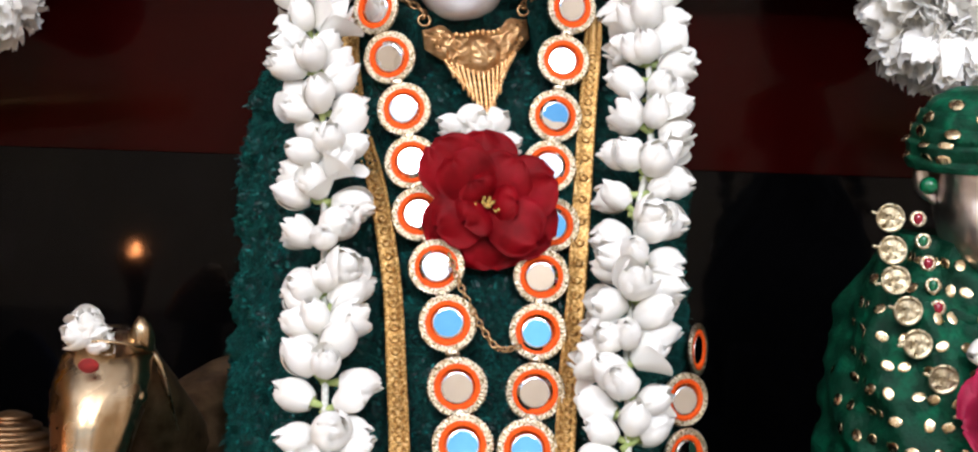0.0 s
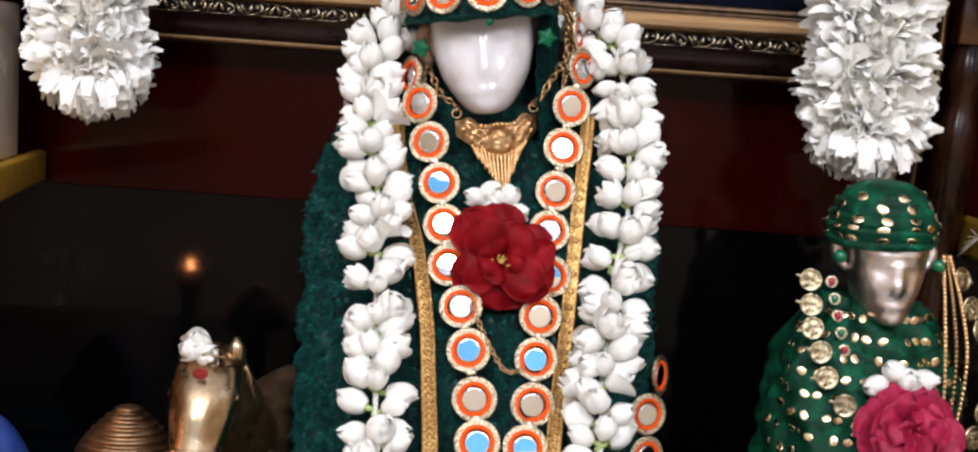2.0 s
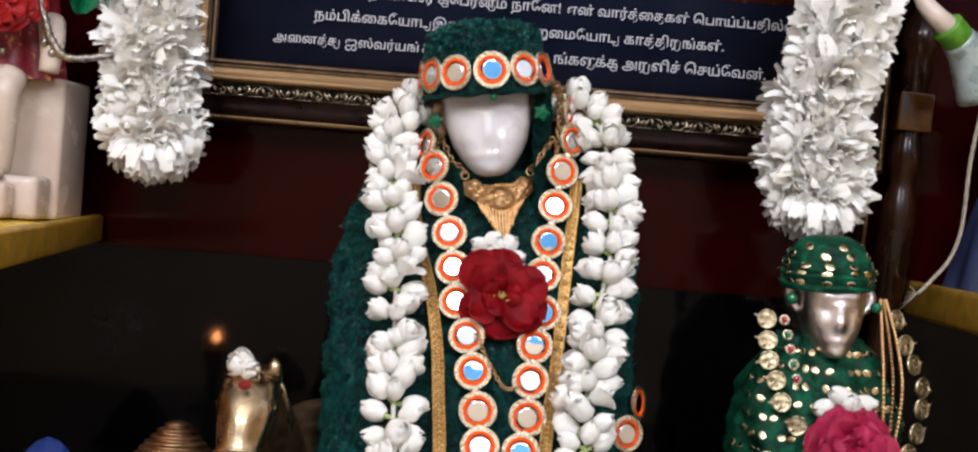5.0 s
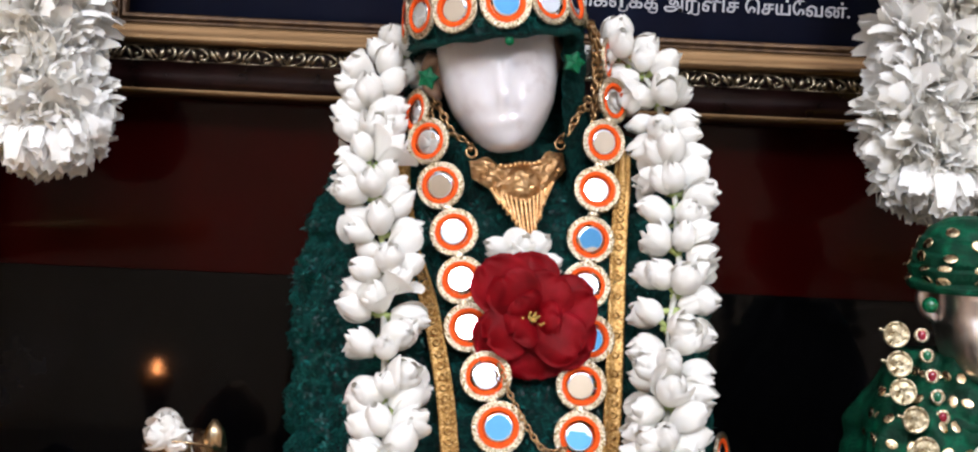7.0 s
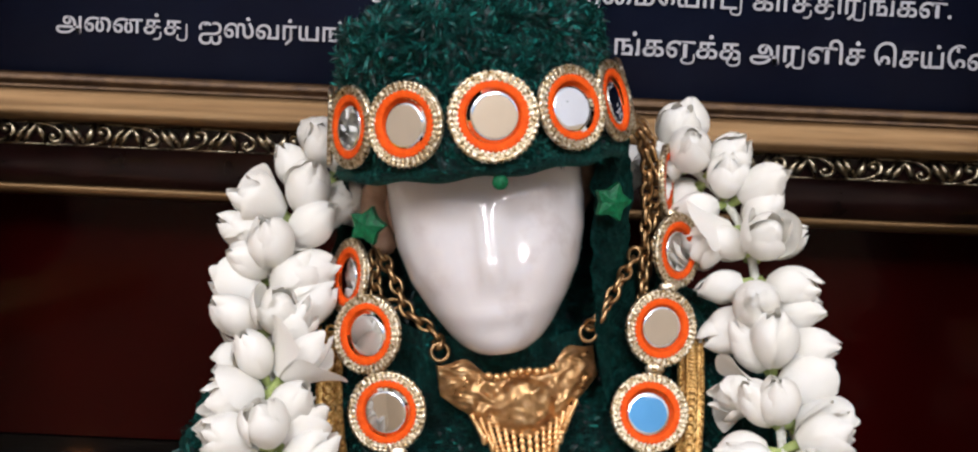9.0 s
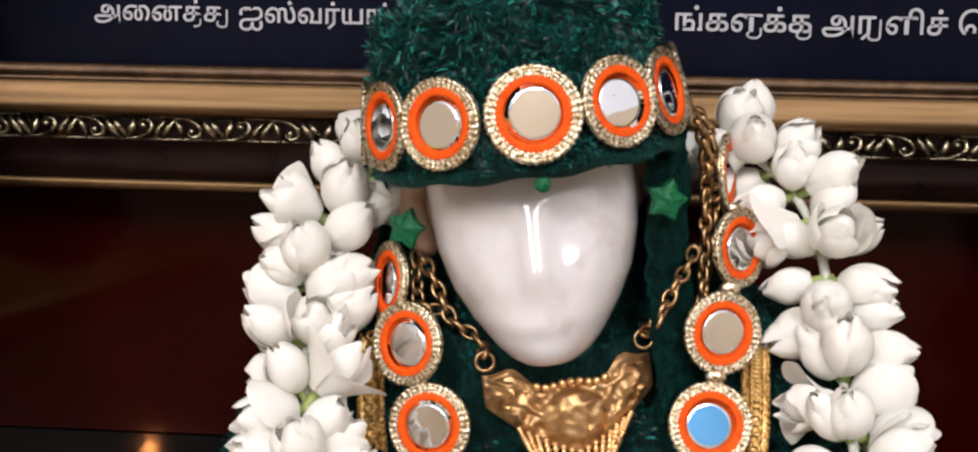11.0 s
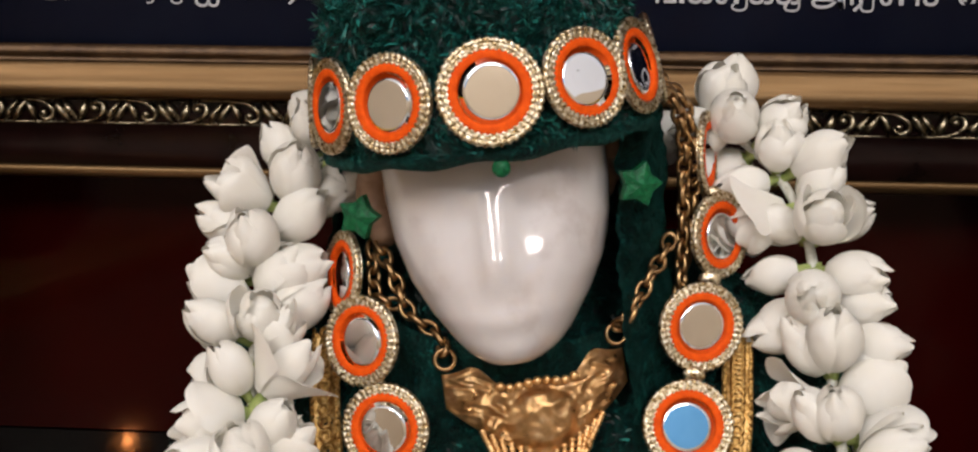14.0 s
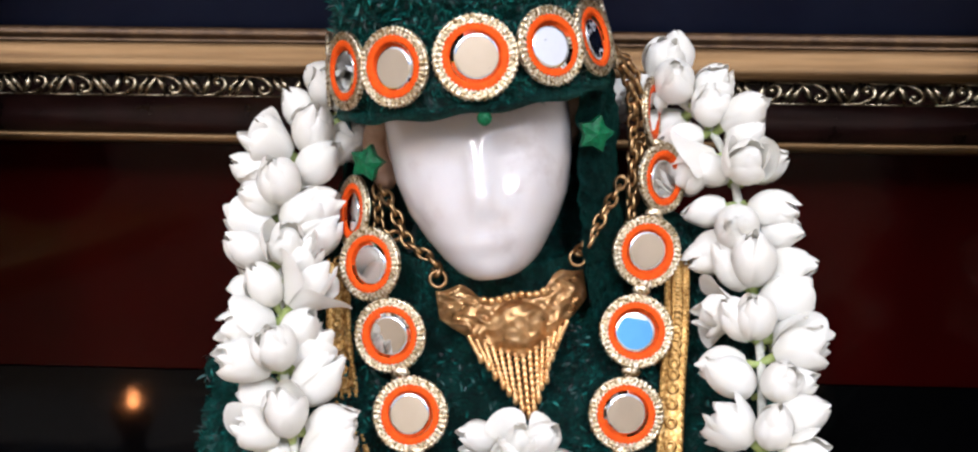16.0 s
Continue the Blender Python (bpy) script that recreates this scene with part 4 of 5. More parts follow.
def jasmine(openness, seed):
    r = random.Random(seed)
    bm = bmesh.new()

    def wrap_petal(phi, rad, ln, op, half, wave):
        def f(u, v):
            s = u * 2 - 1
            prof = math.sin(math.pi * (0.12 + 0.855 * v)) ** 0.60
            point = 1 - 0.35 * max(0.0, v - 0.5) ** 2 / 0.25
            rr = rad * prof * (1 + 0.07 * s) + op * v * v * 0.0125 + 0.0004 * math.sin(5 * v + wave) * v
            a = phi + s * half * point + 0.35 * v
            lift = ln * v * (1 - 0.10 * s * s * v) - op * 0.0035 * v ** 3
            return V((rr * math.cos(a), rr * math.sin(a), lift))
        surface(bm, 6, 8, f)
    for layer, count, rad, ln, share in ((0, 4, 0.0075, 0.0190, 1.0), (1, 3, 0.0064, 0.0205, 0.3)):
        for k in range(count):
            wrap_petal(layer * 0.7 + k * 2 * math.pi / count + r.uniform(-0.3, 0.3), rad * r.uniform(0.92, 1.08), ln * r.uniform(0.88, 1.08), openness * share * r.uniform(0.4, 1.3), 1.18 - 0.35 * min(1, openness), r.uniform(0, 6))
    egg(bm, (0, 0, 0.0088), (0.0056, 0.0056, 0.0086), 12, 8)
    return mesh_of("flower", bm, petal)


def calyx_mesh():
    bm = tube(bmesh.new(), [(0, 0, -0.009), (0.0004, 0, -0.005), (0, 0, -0.001), (0, 0, 0.0015)], lambda s: 0.0014 + 0.0016 * s * s, 7)
    for k in range(5):
        a = k * 1.257
        tube(bm, [(0.002 * math.cos(a), 0.002 * math.sin(a), 0), (0.0052 * math.cos(a), 0.0052 * math.sin(a), 0.0045)], lambda s: 0.0009 * (1.1 - s), 5)
    return mesh_of("calyx", bm, calyx_m)


JAS = [jasmine(o, i) for i, o in enumerate((0.04, 0.15, 0.34, 0.08, 0.60, 0.95, 0.22, 0.45))]
CALYX = calyx_mesh()


def even_path(pts, n):
    """n + 1 places at even distances along the curve through the points."""
    dense = smooth_path(pts, 400)
    run = [0.0]
    for a, b in zip(dense, dense[1:]):
        run.append(run[-1] + (b - a).length)
    out, j = [], 0
    for k in range(n + 1):
        while j < 400 and run[j] < run[-1] * k / n:
            j += 1
        out.append(dense[j])
    return out


def jasmine_garland(pts, label):
    length = sum((b - a).length for a, b in zip(smooth_path(pts, 60), smooth_path(pts, 60)[1:]))
    n = int(length / 0.0103)
    path = even_path(pts, n)
    g = thing("jasmine_garland", path[-1], label, "garland", "jasmine garlands")
    part("thread", tube(bmesh.new(), smooth_path(pts, 80), 0.0016, 6), thread_m, g, "white thread")
    for i in range(n + 1):
        t = (path[min(i + 1, n)] - path[max(i - 1, 0)]).normalized()
        front = V((0, -1, 0.15)).cross(t).cross(t) * -1
        front.normalize()
        s = t.cross(front).normalized()
        s = s if s.x > 0 else -s
        for a in ((8, 155, 88) if i % 2 else (30, 192)):
            a = radians(a + rnd.uniform(-24, 24))
            out = (s * math.cos(a) + front * math.sin(a)) + t * rnd.uniform(-0.85, 0.35)
            p = path[i] + out.normalized() * rnd.uniform(0.0030, 0.0060) + t * rnd.uniform(-0.002, 0.002)
            size = rnd.uniform(0.74, 0.98)
            m = facing(p, out, rnd.uniform(0, 6.28)) @ Matrix.Scale(size, 4)
            fl = piece("flower", rnd.choice(JAS), m, g)
            if rnd.random() < 0.85:
                sub("calyx", CALYX, fl)


jasmine_garland([(-0.0670, 0.624, 1.1740), (-0.0775, 0.614, 1.1640), (-0.0840, 0.606, 1.1520), (-0.0870, 0.598, 1.139), (-0.0868, 0.588, 1.124), (-0.0840, 0.572, 1.109), (-0.0800, 0.558, 1.088), (-0.0741, 0.545, 1.066), (-0.0715, 0.530, 1.035), (-0.0685, 0.512, 1.004), (-0.0648, 0.492, 0.976), (-0.0624, 0.474, 0.947), (-0.0610, 0.452, 0.910)], "strung white jasmine bud garland over the shoulder")
jasmine_garland([(0.0400, 0.632, 1.1830), (0.0510, 0.627, 1.1765), (0.0615, 0.620, 1.1670), (0.0690, 0.613, 1.1540), (0.0725, 0.605, 1.1370), (0.0750, 0.595, 1.1180), (0.0755, 0.572, 1.095), (0.0745, 0.558, 1.078), (0.0745, 0.547, 1.060), (0.0679, 0.530, 1.034), (0.0667, 0.514, 1.0114), (0.0615, 0.493, 0.983), (0.0614, 0.474, 0.954), (0.060, 0.450, 0.912)], "long strung garland of white jasmine flowers")

# loose jasmine over the rose
for p, o in (((-0.0100, 0.561, 1.0670), (-0.95, -0.4, 0.25)), ((-0.004, 0.557, 1.0640), (0.1, -0.7, 0.8)), ((0.000, 0.557, 1.0660), (0.55, -0.5, 0.6)), ((0.0030, 0.556, 1.0610), (0.9, -0.5, 0.1)), ((-0.0120, 0.563, 1.0520), (-0.9, -0.4, 0.1)), ((-0.004, 0.558, 1.0620), (-0.4, -0.8, 0.5))):
    ob = new("jasmine_flower", rnd.choice(JAS))
    ob.matrix_world = facing(p, o) @ Matrix.Scale(0.72, 4)
    tagged(ob, "loose white jasmine bud tucked above the red rose", "flower", "loose jasmine buds")


def rose(p, n, radius, material, label, seed, rings, heart=True):
    r = random.Random(seed)
    m = facing(p, n, r.uniform(0, 6))
    ob = thing("rose", p, label, "rose", "roses")
    for count, ln, wid, cup, lean, z0 in rings:
        off = r.uniform(0, 6)
        for k in range(count):
            a = off + 2 * math.pi * k / count + r.uniform(-0.3, 0.3)
            le, wi, ln2 = lean + r.uniform(-13, 8), wid * r.uniform(0.82, 1.14), ln * r.uniform(0.82, 1.1)
            ph = r.uniform(0, 6)
            rot = m @ Matrix.Rotation(a, 4, "Z") @ Matrix.Translation((0, -0.002, z0)) @ Matrix.Rotation(radians(le), 4, "X")

            def f(u, v):
                s = 2 * u - 1
                w = wi * math.sqrt(max(0.004, 1 - ((v - 0.62) / (0.66 if v < 0.62 else 0.385)) ** 2))
                roll = 0.16 * v ** 3
                wav = 0.06 * math.sin(4 * s + ph) * v * v + 0.03 * math.sin(9 * s + 2 * ph) * v ** 3
                return rot @ V((s * w * radius, (cup * (1 - s * s) * v * (1 - v * 0.55) - roll + wav) * radius * 0.9, ln2 * radius * v * (1 + 0.03 * s * s * v)))
            bm = surface(bmesh.new(), 12, 12, f)
            bmesh.ops.solidify(bm, geom=bm.faces[:], thickness=0.0003)
            part("petal", bm, material, ob)
    if heart:
        bm = bmesh.new()
        for k in range(26):
            a, d = r.uniform(0, 6.28), r.uniform(0.0, 0.11) * radius
            b = m @ V((d * math.cos(a), d * math.sin(a), 0.05 * radius))
            t = m @ V((d * 1.7 * math.cos(a), d * 1.7 * math.sin(a), radius * r.uniform(0.16, 0.24)))
            tube(bm, [b, t], 0.00025, 4)
            egg(bm, t, (0.0008, 0.0008, 0.0008), 6, 4)
        part("stamens", bm, stamen_m, ob, "golden stamens")
    return ob


OPEN = ((6, 1.02, 0.56, 0.16, 86, 0.0), (4, 0.76, 0.48, 0.22, 74, 0.0018), (3, 0.44, 0.32, 0.28, 60, 0.003))
rose((0.0012, 0.5320, 1.0352), (0.03, -1, 0.16), 0.0315, rose_red, "fully opened dark red rose with golden stamens", 4, OPEN)

# ---- white chrysanthemum garlands ----


def mum_mesh(seed, droop=0.0):
    r = random.Random(seed)
    bm = bmesh.new()
    for count, ln, lean in ((16, 0.0290, 88), (15, 0.0270, 72), (13, 0.0235, 56), (10, 0.0185, 38), (7, 0.0125, 18)):
        off = r.uniform(0, 6)
        for k in range(count):
            a = off + 2 * math.pi * k / count + r.uniform(-0.16, 0.16)
            m = Matrix.Rotation(a, 4, "Z") @ Matrix.Translation((0, -0.002, 0.002)) @ Matrix.Rotation(radians(lean + r.uniform(-13, 13)), 4, "X")
            petal_sheet(bm, ln * r.uniform(0.82, 1.12), 0.0060 * r.uniform(0.75, 1.2), 0.45, r.uniform(-0.55, 0.25) + droop, r.uniform(-0.6, 0.6), m, 2, 6, 0.5)
    egg(bm, (0, 0, 0.002), (0.006, 0.006, 0.005), 10, 6)
    return mesh_of("flower", bm, mum)


MUMS = [mum_mesh(s) for s in (1, 2, 3)] + [mum_mesh(9, -0.5)]
HEART = mesh_of("flower_heart", egg(bmesh.new(), (0, 0, 0.0065), (0.0034, 0.0034, 0.003), 8, 6), mum_eye)
LEAFY = mesh_of("stem", tube(bmesh.new(), [(0, 0, -0.012), (0, 0, 0.0)], 0.0014, 5), calyx_m)


def mum_garland(pts, girth, label):
    pts = [V(p) for p in pts]
    length = sum((b - a).length for a, b in zip(pts, pts[1:]))
    n = int(length / 0.0225)
    path = smooth_path(pts, n)
    g = thing("chrysanthemum_garland", path[0], label, "garland", "chrysanthemum garlands")
    part("thread", tube(bmesh.new(), path, 0.003, 6), calyx_m, g, "green stems and thread inside")
    for i, c in enumerate(path):
        for k in range(5):
            a = radians(k * 72 + i * 29 + rnd.uniform(-15, 15))
            out = V((math.cos(a), math.sin(a), rnd.uniform(-0.75, 0.15)))
            p = c + V((math.cos(a) * girth, math.sin(a) * girth * 0.8, rnd.uniform(-0.004, 0.004)))
            if p.y > c.y + girth * 0.62:
                continue
            fl = piece("flower", rnd.choice(MUMS[:3]), facing(p, out, rnd.uniform(0, 6)) @ Matrix.Scale(rnd.uniform(0.80, 1.12), 4), g)
            if rnd.random() < 0.3:
                sub("flower_heart", HEART, fl)
            if rnd.random() < 0.4:
                sub("stem", LEAFY, fl)
    for k in range(4):
        a = radians(225 + k * 30)
        out = V((0.5 * math.cos(a), 0.5 * math.sin(a), -1))
        piece("flower", MUMS[3], facing(path[0] + V((0.6 * girth * math.cos(a), 0.5 * girth * math.sin(a), -0.003)), out, k), g)


mum_garland([(-0.279, 0.655, 1.126), (-0.286, 0.657, 1.152), (-0.289, 0.660, 1.190), (-0.290, 0.663, 1.24), (-0.289, 0.667, 1.32), (-0.284, 0.672, 1.40), (-0.276, 0.685, 1.52)], 0.0180, "thick garland of white chrysanthemums hanging over the frame")
mum_garland([(0.234, 0.632, 1.122), (0.236, 0.630, 1.150), (0.233, 0.630, 1.185), (0.242, 0.632, 1.23), (0.248, 0.636, 1.28), (0.252, 0.645, 1.36), (0.256, 0.665, 1.50)], 0.0185, "long hanging garland of white chrysanthemums above the small statue")

# ---- brass horse ----


def brass_horse():
    bm = bmesh.new()
    b = V((-0.157, 0.49, 0.0))
    # face seen from the front, muzzle down and forward
    face = [(0.981, 0.500, 0.009, 0.010), (0.972, 0.494, 0.0180, 0.017), (0.962, 0.488, 0.0196, 0.021), (0.952, 0.482, 0.0188, 0.021), (0.940, 0.475, 0.0160, 0.018), (0.926, 0.466, 0.0132, 0.015), (0.912, 0.463, 0.0145, 0.014), (0.904, 0.464, 0.010, 0.010)]

    def f(u, v):
        z = 0.981 - (0.981 - 0.904) * v
        y, a, d = lerp([(r[0], *r[1:]) for r in face[::-1]], z)
        t = 2 * math.pi * u
        c, s = math.cos(t), math.sin(t)
        flat = 0.8
        ridge = 0.0022 * bell(c, 0.30) * bell(z - 0.945, 0.022) * (s < 0)
        hollow = 0.0026 * bell(abs(c) - 0.62, 0.18) * bell(z - 0.950, 0.012) * (s < 0)
        y += hollow - ridge
        return V((b.x + a * math.copysign(abs(c) ** flat, c), y + d * math.copysign(abs(s) ** flat, s), z))
    surface(bm, 32, 26, f, wrap=True, cap=True)
    for sx in (-1, 1):
        tube(bm, [(b.x + sx * 0.0100, 0.502, 0.964), (b.x + sx * 0.0120, 0.500, 0.971), (b.x + sx * 0.0134, 0.498, 0.978), (b.x + sx * 0.0140, 0.497, 0.9835), (b.x + sx * 0.0137, 0.497, 0.9880)], lambda s: 0.0066 * math.sin(math.pi * (0.32 + 0.64 * s)) ** 0.8, 12)
        egg(bm, (b.x + sx * 0.0175, 0.482, 0.957), (0.0032, 0.0045, 0.0035))
        egg(bm, (b.x + sx * 0.009, 0.452, 0.912), (0.003, 0.003, 0.0025))
    # neck, body, legs, tail
    shiny = len(bm.faces)
    tube(bm, smooth_path([(b.x, 0.500, 0.968), (b.x + 0.004, 0.520, 0.945), (b.x + 0.008, 0.545, 0.915), (b.x + 0.012, 0.565, 0.895)], 14), lambda s: 0.016 + 0.013 * s, 18)
    tube(bm, smooth_path([(b.x + 0.006, 0.540, 0.905), (b.x + 0.020, 0.580, 0.905), (b.x + 0.034, 0.625, 0.908), (b.x + 0.040, 0.645, 0.900)], 14), lambda s: 0.024 + 0.010 * math.sin(math.pi * s), 18)
    for dx, dy in ((-0.012, 0.545), (0.022, 0.550), (0.016, 0.625), (0.050, 0.632)):
        tube(bm, [(b.x + dx, dy, 0.895), (b.x + dx, dy - 0.004, 0.868), (b.x + dx, dy, 0.846), (b.x + dx, dy - 0.002, ALTAR)], lambda s: 0.010 - 0.004 * math.sin(2.2 * s) + 0.001, 10)
    tube(bm, smooth_path([(b.x + 0.041, 0.640, 0.920), (b.x + 0.044, 0.648, 0.948), (b.x + 0.047, 0.655, 0.962)], 8), lambda s: 0.0075 - 0.001 * s, 10)
    dull_end = len(bm.faces)
    for k in range(9):
        s = k / 8
        tube(bm, smooth_path([(b.x + 0.010, 0.505 + 0.030 * s, 0.976 - 0.040 * s), (b.x + 0.020, 0.503 + 0.030 * s, 0.966 - 0.044 * s), (b.x + 0.0245, 0.505 + 0.034 * s, 0.948 - 0.045 * s)], 6), lambda q: 0.0028 * (1.1 - q), 6)
    torus(bm, Matrix.Translation((b.x, 0.4675, 0.927)) @ Matrix.Rotation(radians(-24), 4, "X"), 0.0160, 0.0012, 28, 6, squash=1.08)
    torus(bm, Matrix.Translation((b.x, 0.495, 0.9735)) @ Matrix.Rotation(radians(-24), 4, "X"), 0.0182, 0.0009, 28, 6, squash=1.0)
    bm.transform(Matrix.Translation((-0.003, 0.0095, -0.0035)))
    for i, fc in enumerate(bm.faces):
        fc.material_index = 1 if shiny <= i < dull_end else 0
    return lone("horse_figurine", bm, [brass, copper_dull], (b.x, 0.56, ALTAR), "polished brass horse figurine standing on the altar", "figurine")


brass_horse()
lone("kumkum_mark", egg(bmesh.new(), (-0.1600, 0.4795, 0.9690), (0.0044, 0.0014, 0.0032)), kumkum, (-0.1600, 0.4795, 0.9690), "dark red kumkum dab on the horse's brow", "mark")
hf = thing("jasmine_flower", (-0.166, 0.495, 0.975), "white jasmine blossom laid on the brass horse's head", "flower")
for o in ((-0.5, -0.8, 0.4), (0.5, -0.7, 0.5), (0.0, -0.4, 0.9), (0.7, -0.5, -0.1)):
    piece("blossom", JAS[4], facing((-0.1655, 0.497, 0.9765), o) @ Matrix.Scale(0.72, 4), hf)
bm = bmesh.new()


def ringed_dome(u, v):
    """A waisted stem that swells into a dome of stacked rings."""
    z, top = ALTAR + v * (0.930 - ALTAR), max(0.0, (v * (0.930 - ALTAR) - (0.890 - ALTAR)) / 0.040)
    r = 0.022 - 0.006 * math.sin(math.pi * min(1, v * 1.3)) if top <= 0 else 0.029 * math.cos(1.45 * top) + 0.0030 * abs(math.sin(9 * math.pi * top))
    a = 2 * math.pi * u
    return V((-0.225 + 0.009 * v + r * math.cos(a), 0.560 - 0.020 * v + r * math.sin(a), z - 0.30 * max(0, v - 0.5) * r * math.sin(a)))


surface(bm, 32, 110, ringed_dome, wrap=True, cap=True)
lone("brass_figurine", bm, copper_dull, (-0.225, 0.56, ALTAR), "dull brass ornament standing beside the horse", "figurine")
bm = surface(bmesh.new(), 30, 20, lambda u, v: V((-0.372 + 0.075 * u, 0.60 + 0.05 * v, ALTAR + 0.001 + 0.05 * math.sin(math.pi * min(1, u * 1.02)) * math.sin(math.pi * v) + crush((u, v, 0), 5, 0.004) * math.sin(math.pi * u) * math.sin(math.pi * v))))
lone("folded_cloth", bm, blue_cloth, (-0.32, 0.62, ALTAR), "crumpled bright blue cloth on the altar", "cloth")

# ---- small silver statue ----
KX, KY = 0.2350, 0.562


def small_statue():
    bm = bmesh.new()
    half = [(1.008, 0.0), (1.010, 0.008), (1.015, 0.0128), (1.025, 0.0178), (1.04, 0.0222), (1.055, 0.0235), (1.075, 0.022), (1.088, 0.012), (1.092, 0.0)]

    def f(u, v):
        z = 1.008 + 0.084 * v
        a = lerp(half, z)[0] * 0.99
        t = 2 * math.pi * u
        c, s = math.cos(t), math.sin(t)
        x = a * math.copysign(abs(c) ** 0.85, c)
        y = KY + 0.026 * math.copysign(abs(s) ** 0.8, s) * min(1, a / (0.010 if z < 1.05 else 0.024))
        if s < 0:
            y -= bell(x, 0.0035) * (0.005 * bell(z - 1.034, 0.005) + 0.003 * bell(z - 1.043, 0.007))
            y += 0.0011 * bell(z - 1.0445, 0.004) * bell(abs(x) - 0.0095, 0.005) - 0.0015 * bell(z - 1.052, 0.003) * bell(abs(x) - 0.009, 0.008)
            y -= 0.0018 * bell(z - 1.0225, 0.0024) * bell(x, 0.008) + 0.0014 * bell(z - 1.014, 0.004) * bell(x, 0.006)
            y -= 0.0016 * bell(z - 1.033, 0.006) * bell(abs(x) - 0.0125, 0.005)
        return V((KX + x, y, z))
    surface(bm, 56, 44, f, wrap=True)
    for sx in (-1, 1):
        tube(bm, smooth_path([(KX + sx * 0.0205, KY + 0.001, 1.058), (KX + sx * 0.0285, KY + 0.004, 1.055), (KX + sx * 0.0275, KY + 0.003, 1.046), (KX + sx * 0.0220, KY, 1.040)], 10), lambda s: 0.0022 + 0.0018 * math.sin(math.pi * s), 8)
    tube(bm, [(KX, KY + 0.008, 1.02), (KX, KY + 0.008, 0.98)], 0.015, 14)
    egg(bm, (KX, KY + 0.02, 0.94), (0.05, 0.035, 0.06), 20, 12)
    box(bm, (KX - 0.05, KY - 0.03, ALTAR), (KX + 0.05, KY + 0.07, 0.90), 0.005)
    return lone("statue", bm, silver, (KX, KY, ALTAR), "small silver seated statue in green cloth", "statue")


small_statue()
SROBE = [(0.8405, 0.507, 0.0600, 0.637), (0.92, 0.515, 0.0600, 0.637), (0.955, 0.525, 0.0580, 0.637), (0.98, 0.533, 0.053, 0.632), (0.995, 0.539, 0.046, 0.627), (1.008, 0.546, 0.038, 0.622), (1.020, 0.554, 0.028, 0.607)]


def srobe_at(t, z):
    yf, a, yb = lerp(SROBE, z)
    c, s = math.cos(t), math.sin(t)
    e = 2 / 2.5
    p = V((KX + a * math.copysign(abs(c) ** e, c), (yb + yf) / 2 + (yb - yf) / 2 * math.copysign(abs(s) ** e, s), z))
    return p + V((c, s, 0)) * (0.0026 * math.sin(9 * t + 110 * z + 2 * noise.noise(p * 25)) + crush(p, 45, 0.003) + ridges(p, 60, 0.004))


shawl = thing("dotted_shawl", (KX, KY, ALTAR), "green satin shawl with gold foil dots on the silver statue", "shawl")
part("cloth", surface(bmesh.new(), 160, 110, lambda u, v: srobe_at(2 * math.pi * u, 0.8405 + 0.1815 * v), wrap=True, cap=True), satin, shawl)
dot_bm = bmesh.new()
egg(dot_bm, (0, 0, -0.0001), (0.0034, 0.0026, 0.0004), 12, 6)
DOT = mesh_of("foil_dot", dot_bm, foil)
for row in range(8):
    z = 0.930 + row * 0.0118
    for k in range(16):
        t = math.pi + math.pi * (k + 0.5 * (row % 2) + rnd.uniform(-0.25, 0.25)) / 16
        p, q, w2 = srobe_at(t, z), srobe_at(t + 0.03, z), srobe_at(t, z + 0.002)
        n = (q - p).cross(w2 - p).normalized()
        n = n if n.y < 0 else -n
        piece("foil_dot", DOT, facing(p + n * 0.0003, n, rnd.uniform(0, 6)), shawl)
# turban
TUR = Matrix.Translation((0.2315, KY + 0.002, 1.0580)) @ Matrix.Rotation(radians(4), 4, "X") @ Matrix.Rotation(radians(-3), 4, "Y")


def turban_at(a, h):
    r = 0.0305 * (math.cos(h * 1.569) ** 0.30) * (1 + 0.05 * math.sin(math.pi * h))
    z = 0.0375 * h ** 0.92
    wound = (5.2 * h + 0.9 * math.sin(a + 0.9) + 0.35 * math.sin(2 * a)) % 1.0
    fold = (0.0030 * (wound ** 0.6) - 0.0024 * max(0, wound - 0.8) * 5) * (1 - h * 0.7)
    fold += ridges((math.cos(a) * 0.03, math.sin(a) * 0.03, z), 70, 0.003) * (1 - h)
    return TUR @ V(((r + fold) * math.cos(a), (r + fold) * 0.93 * math.sin(a), z))


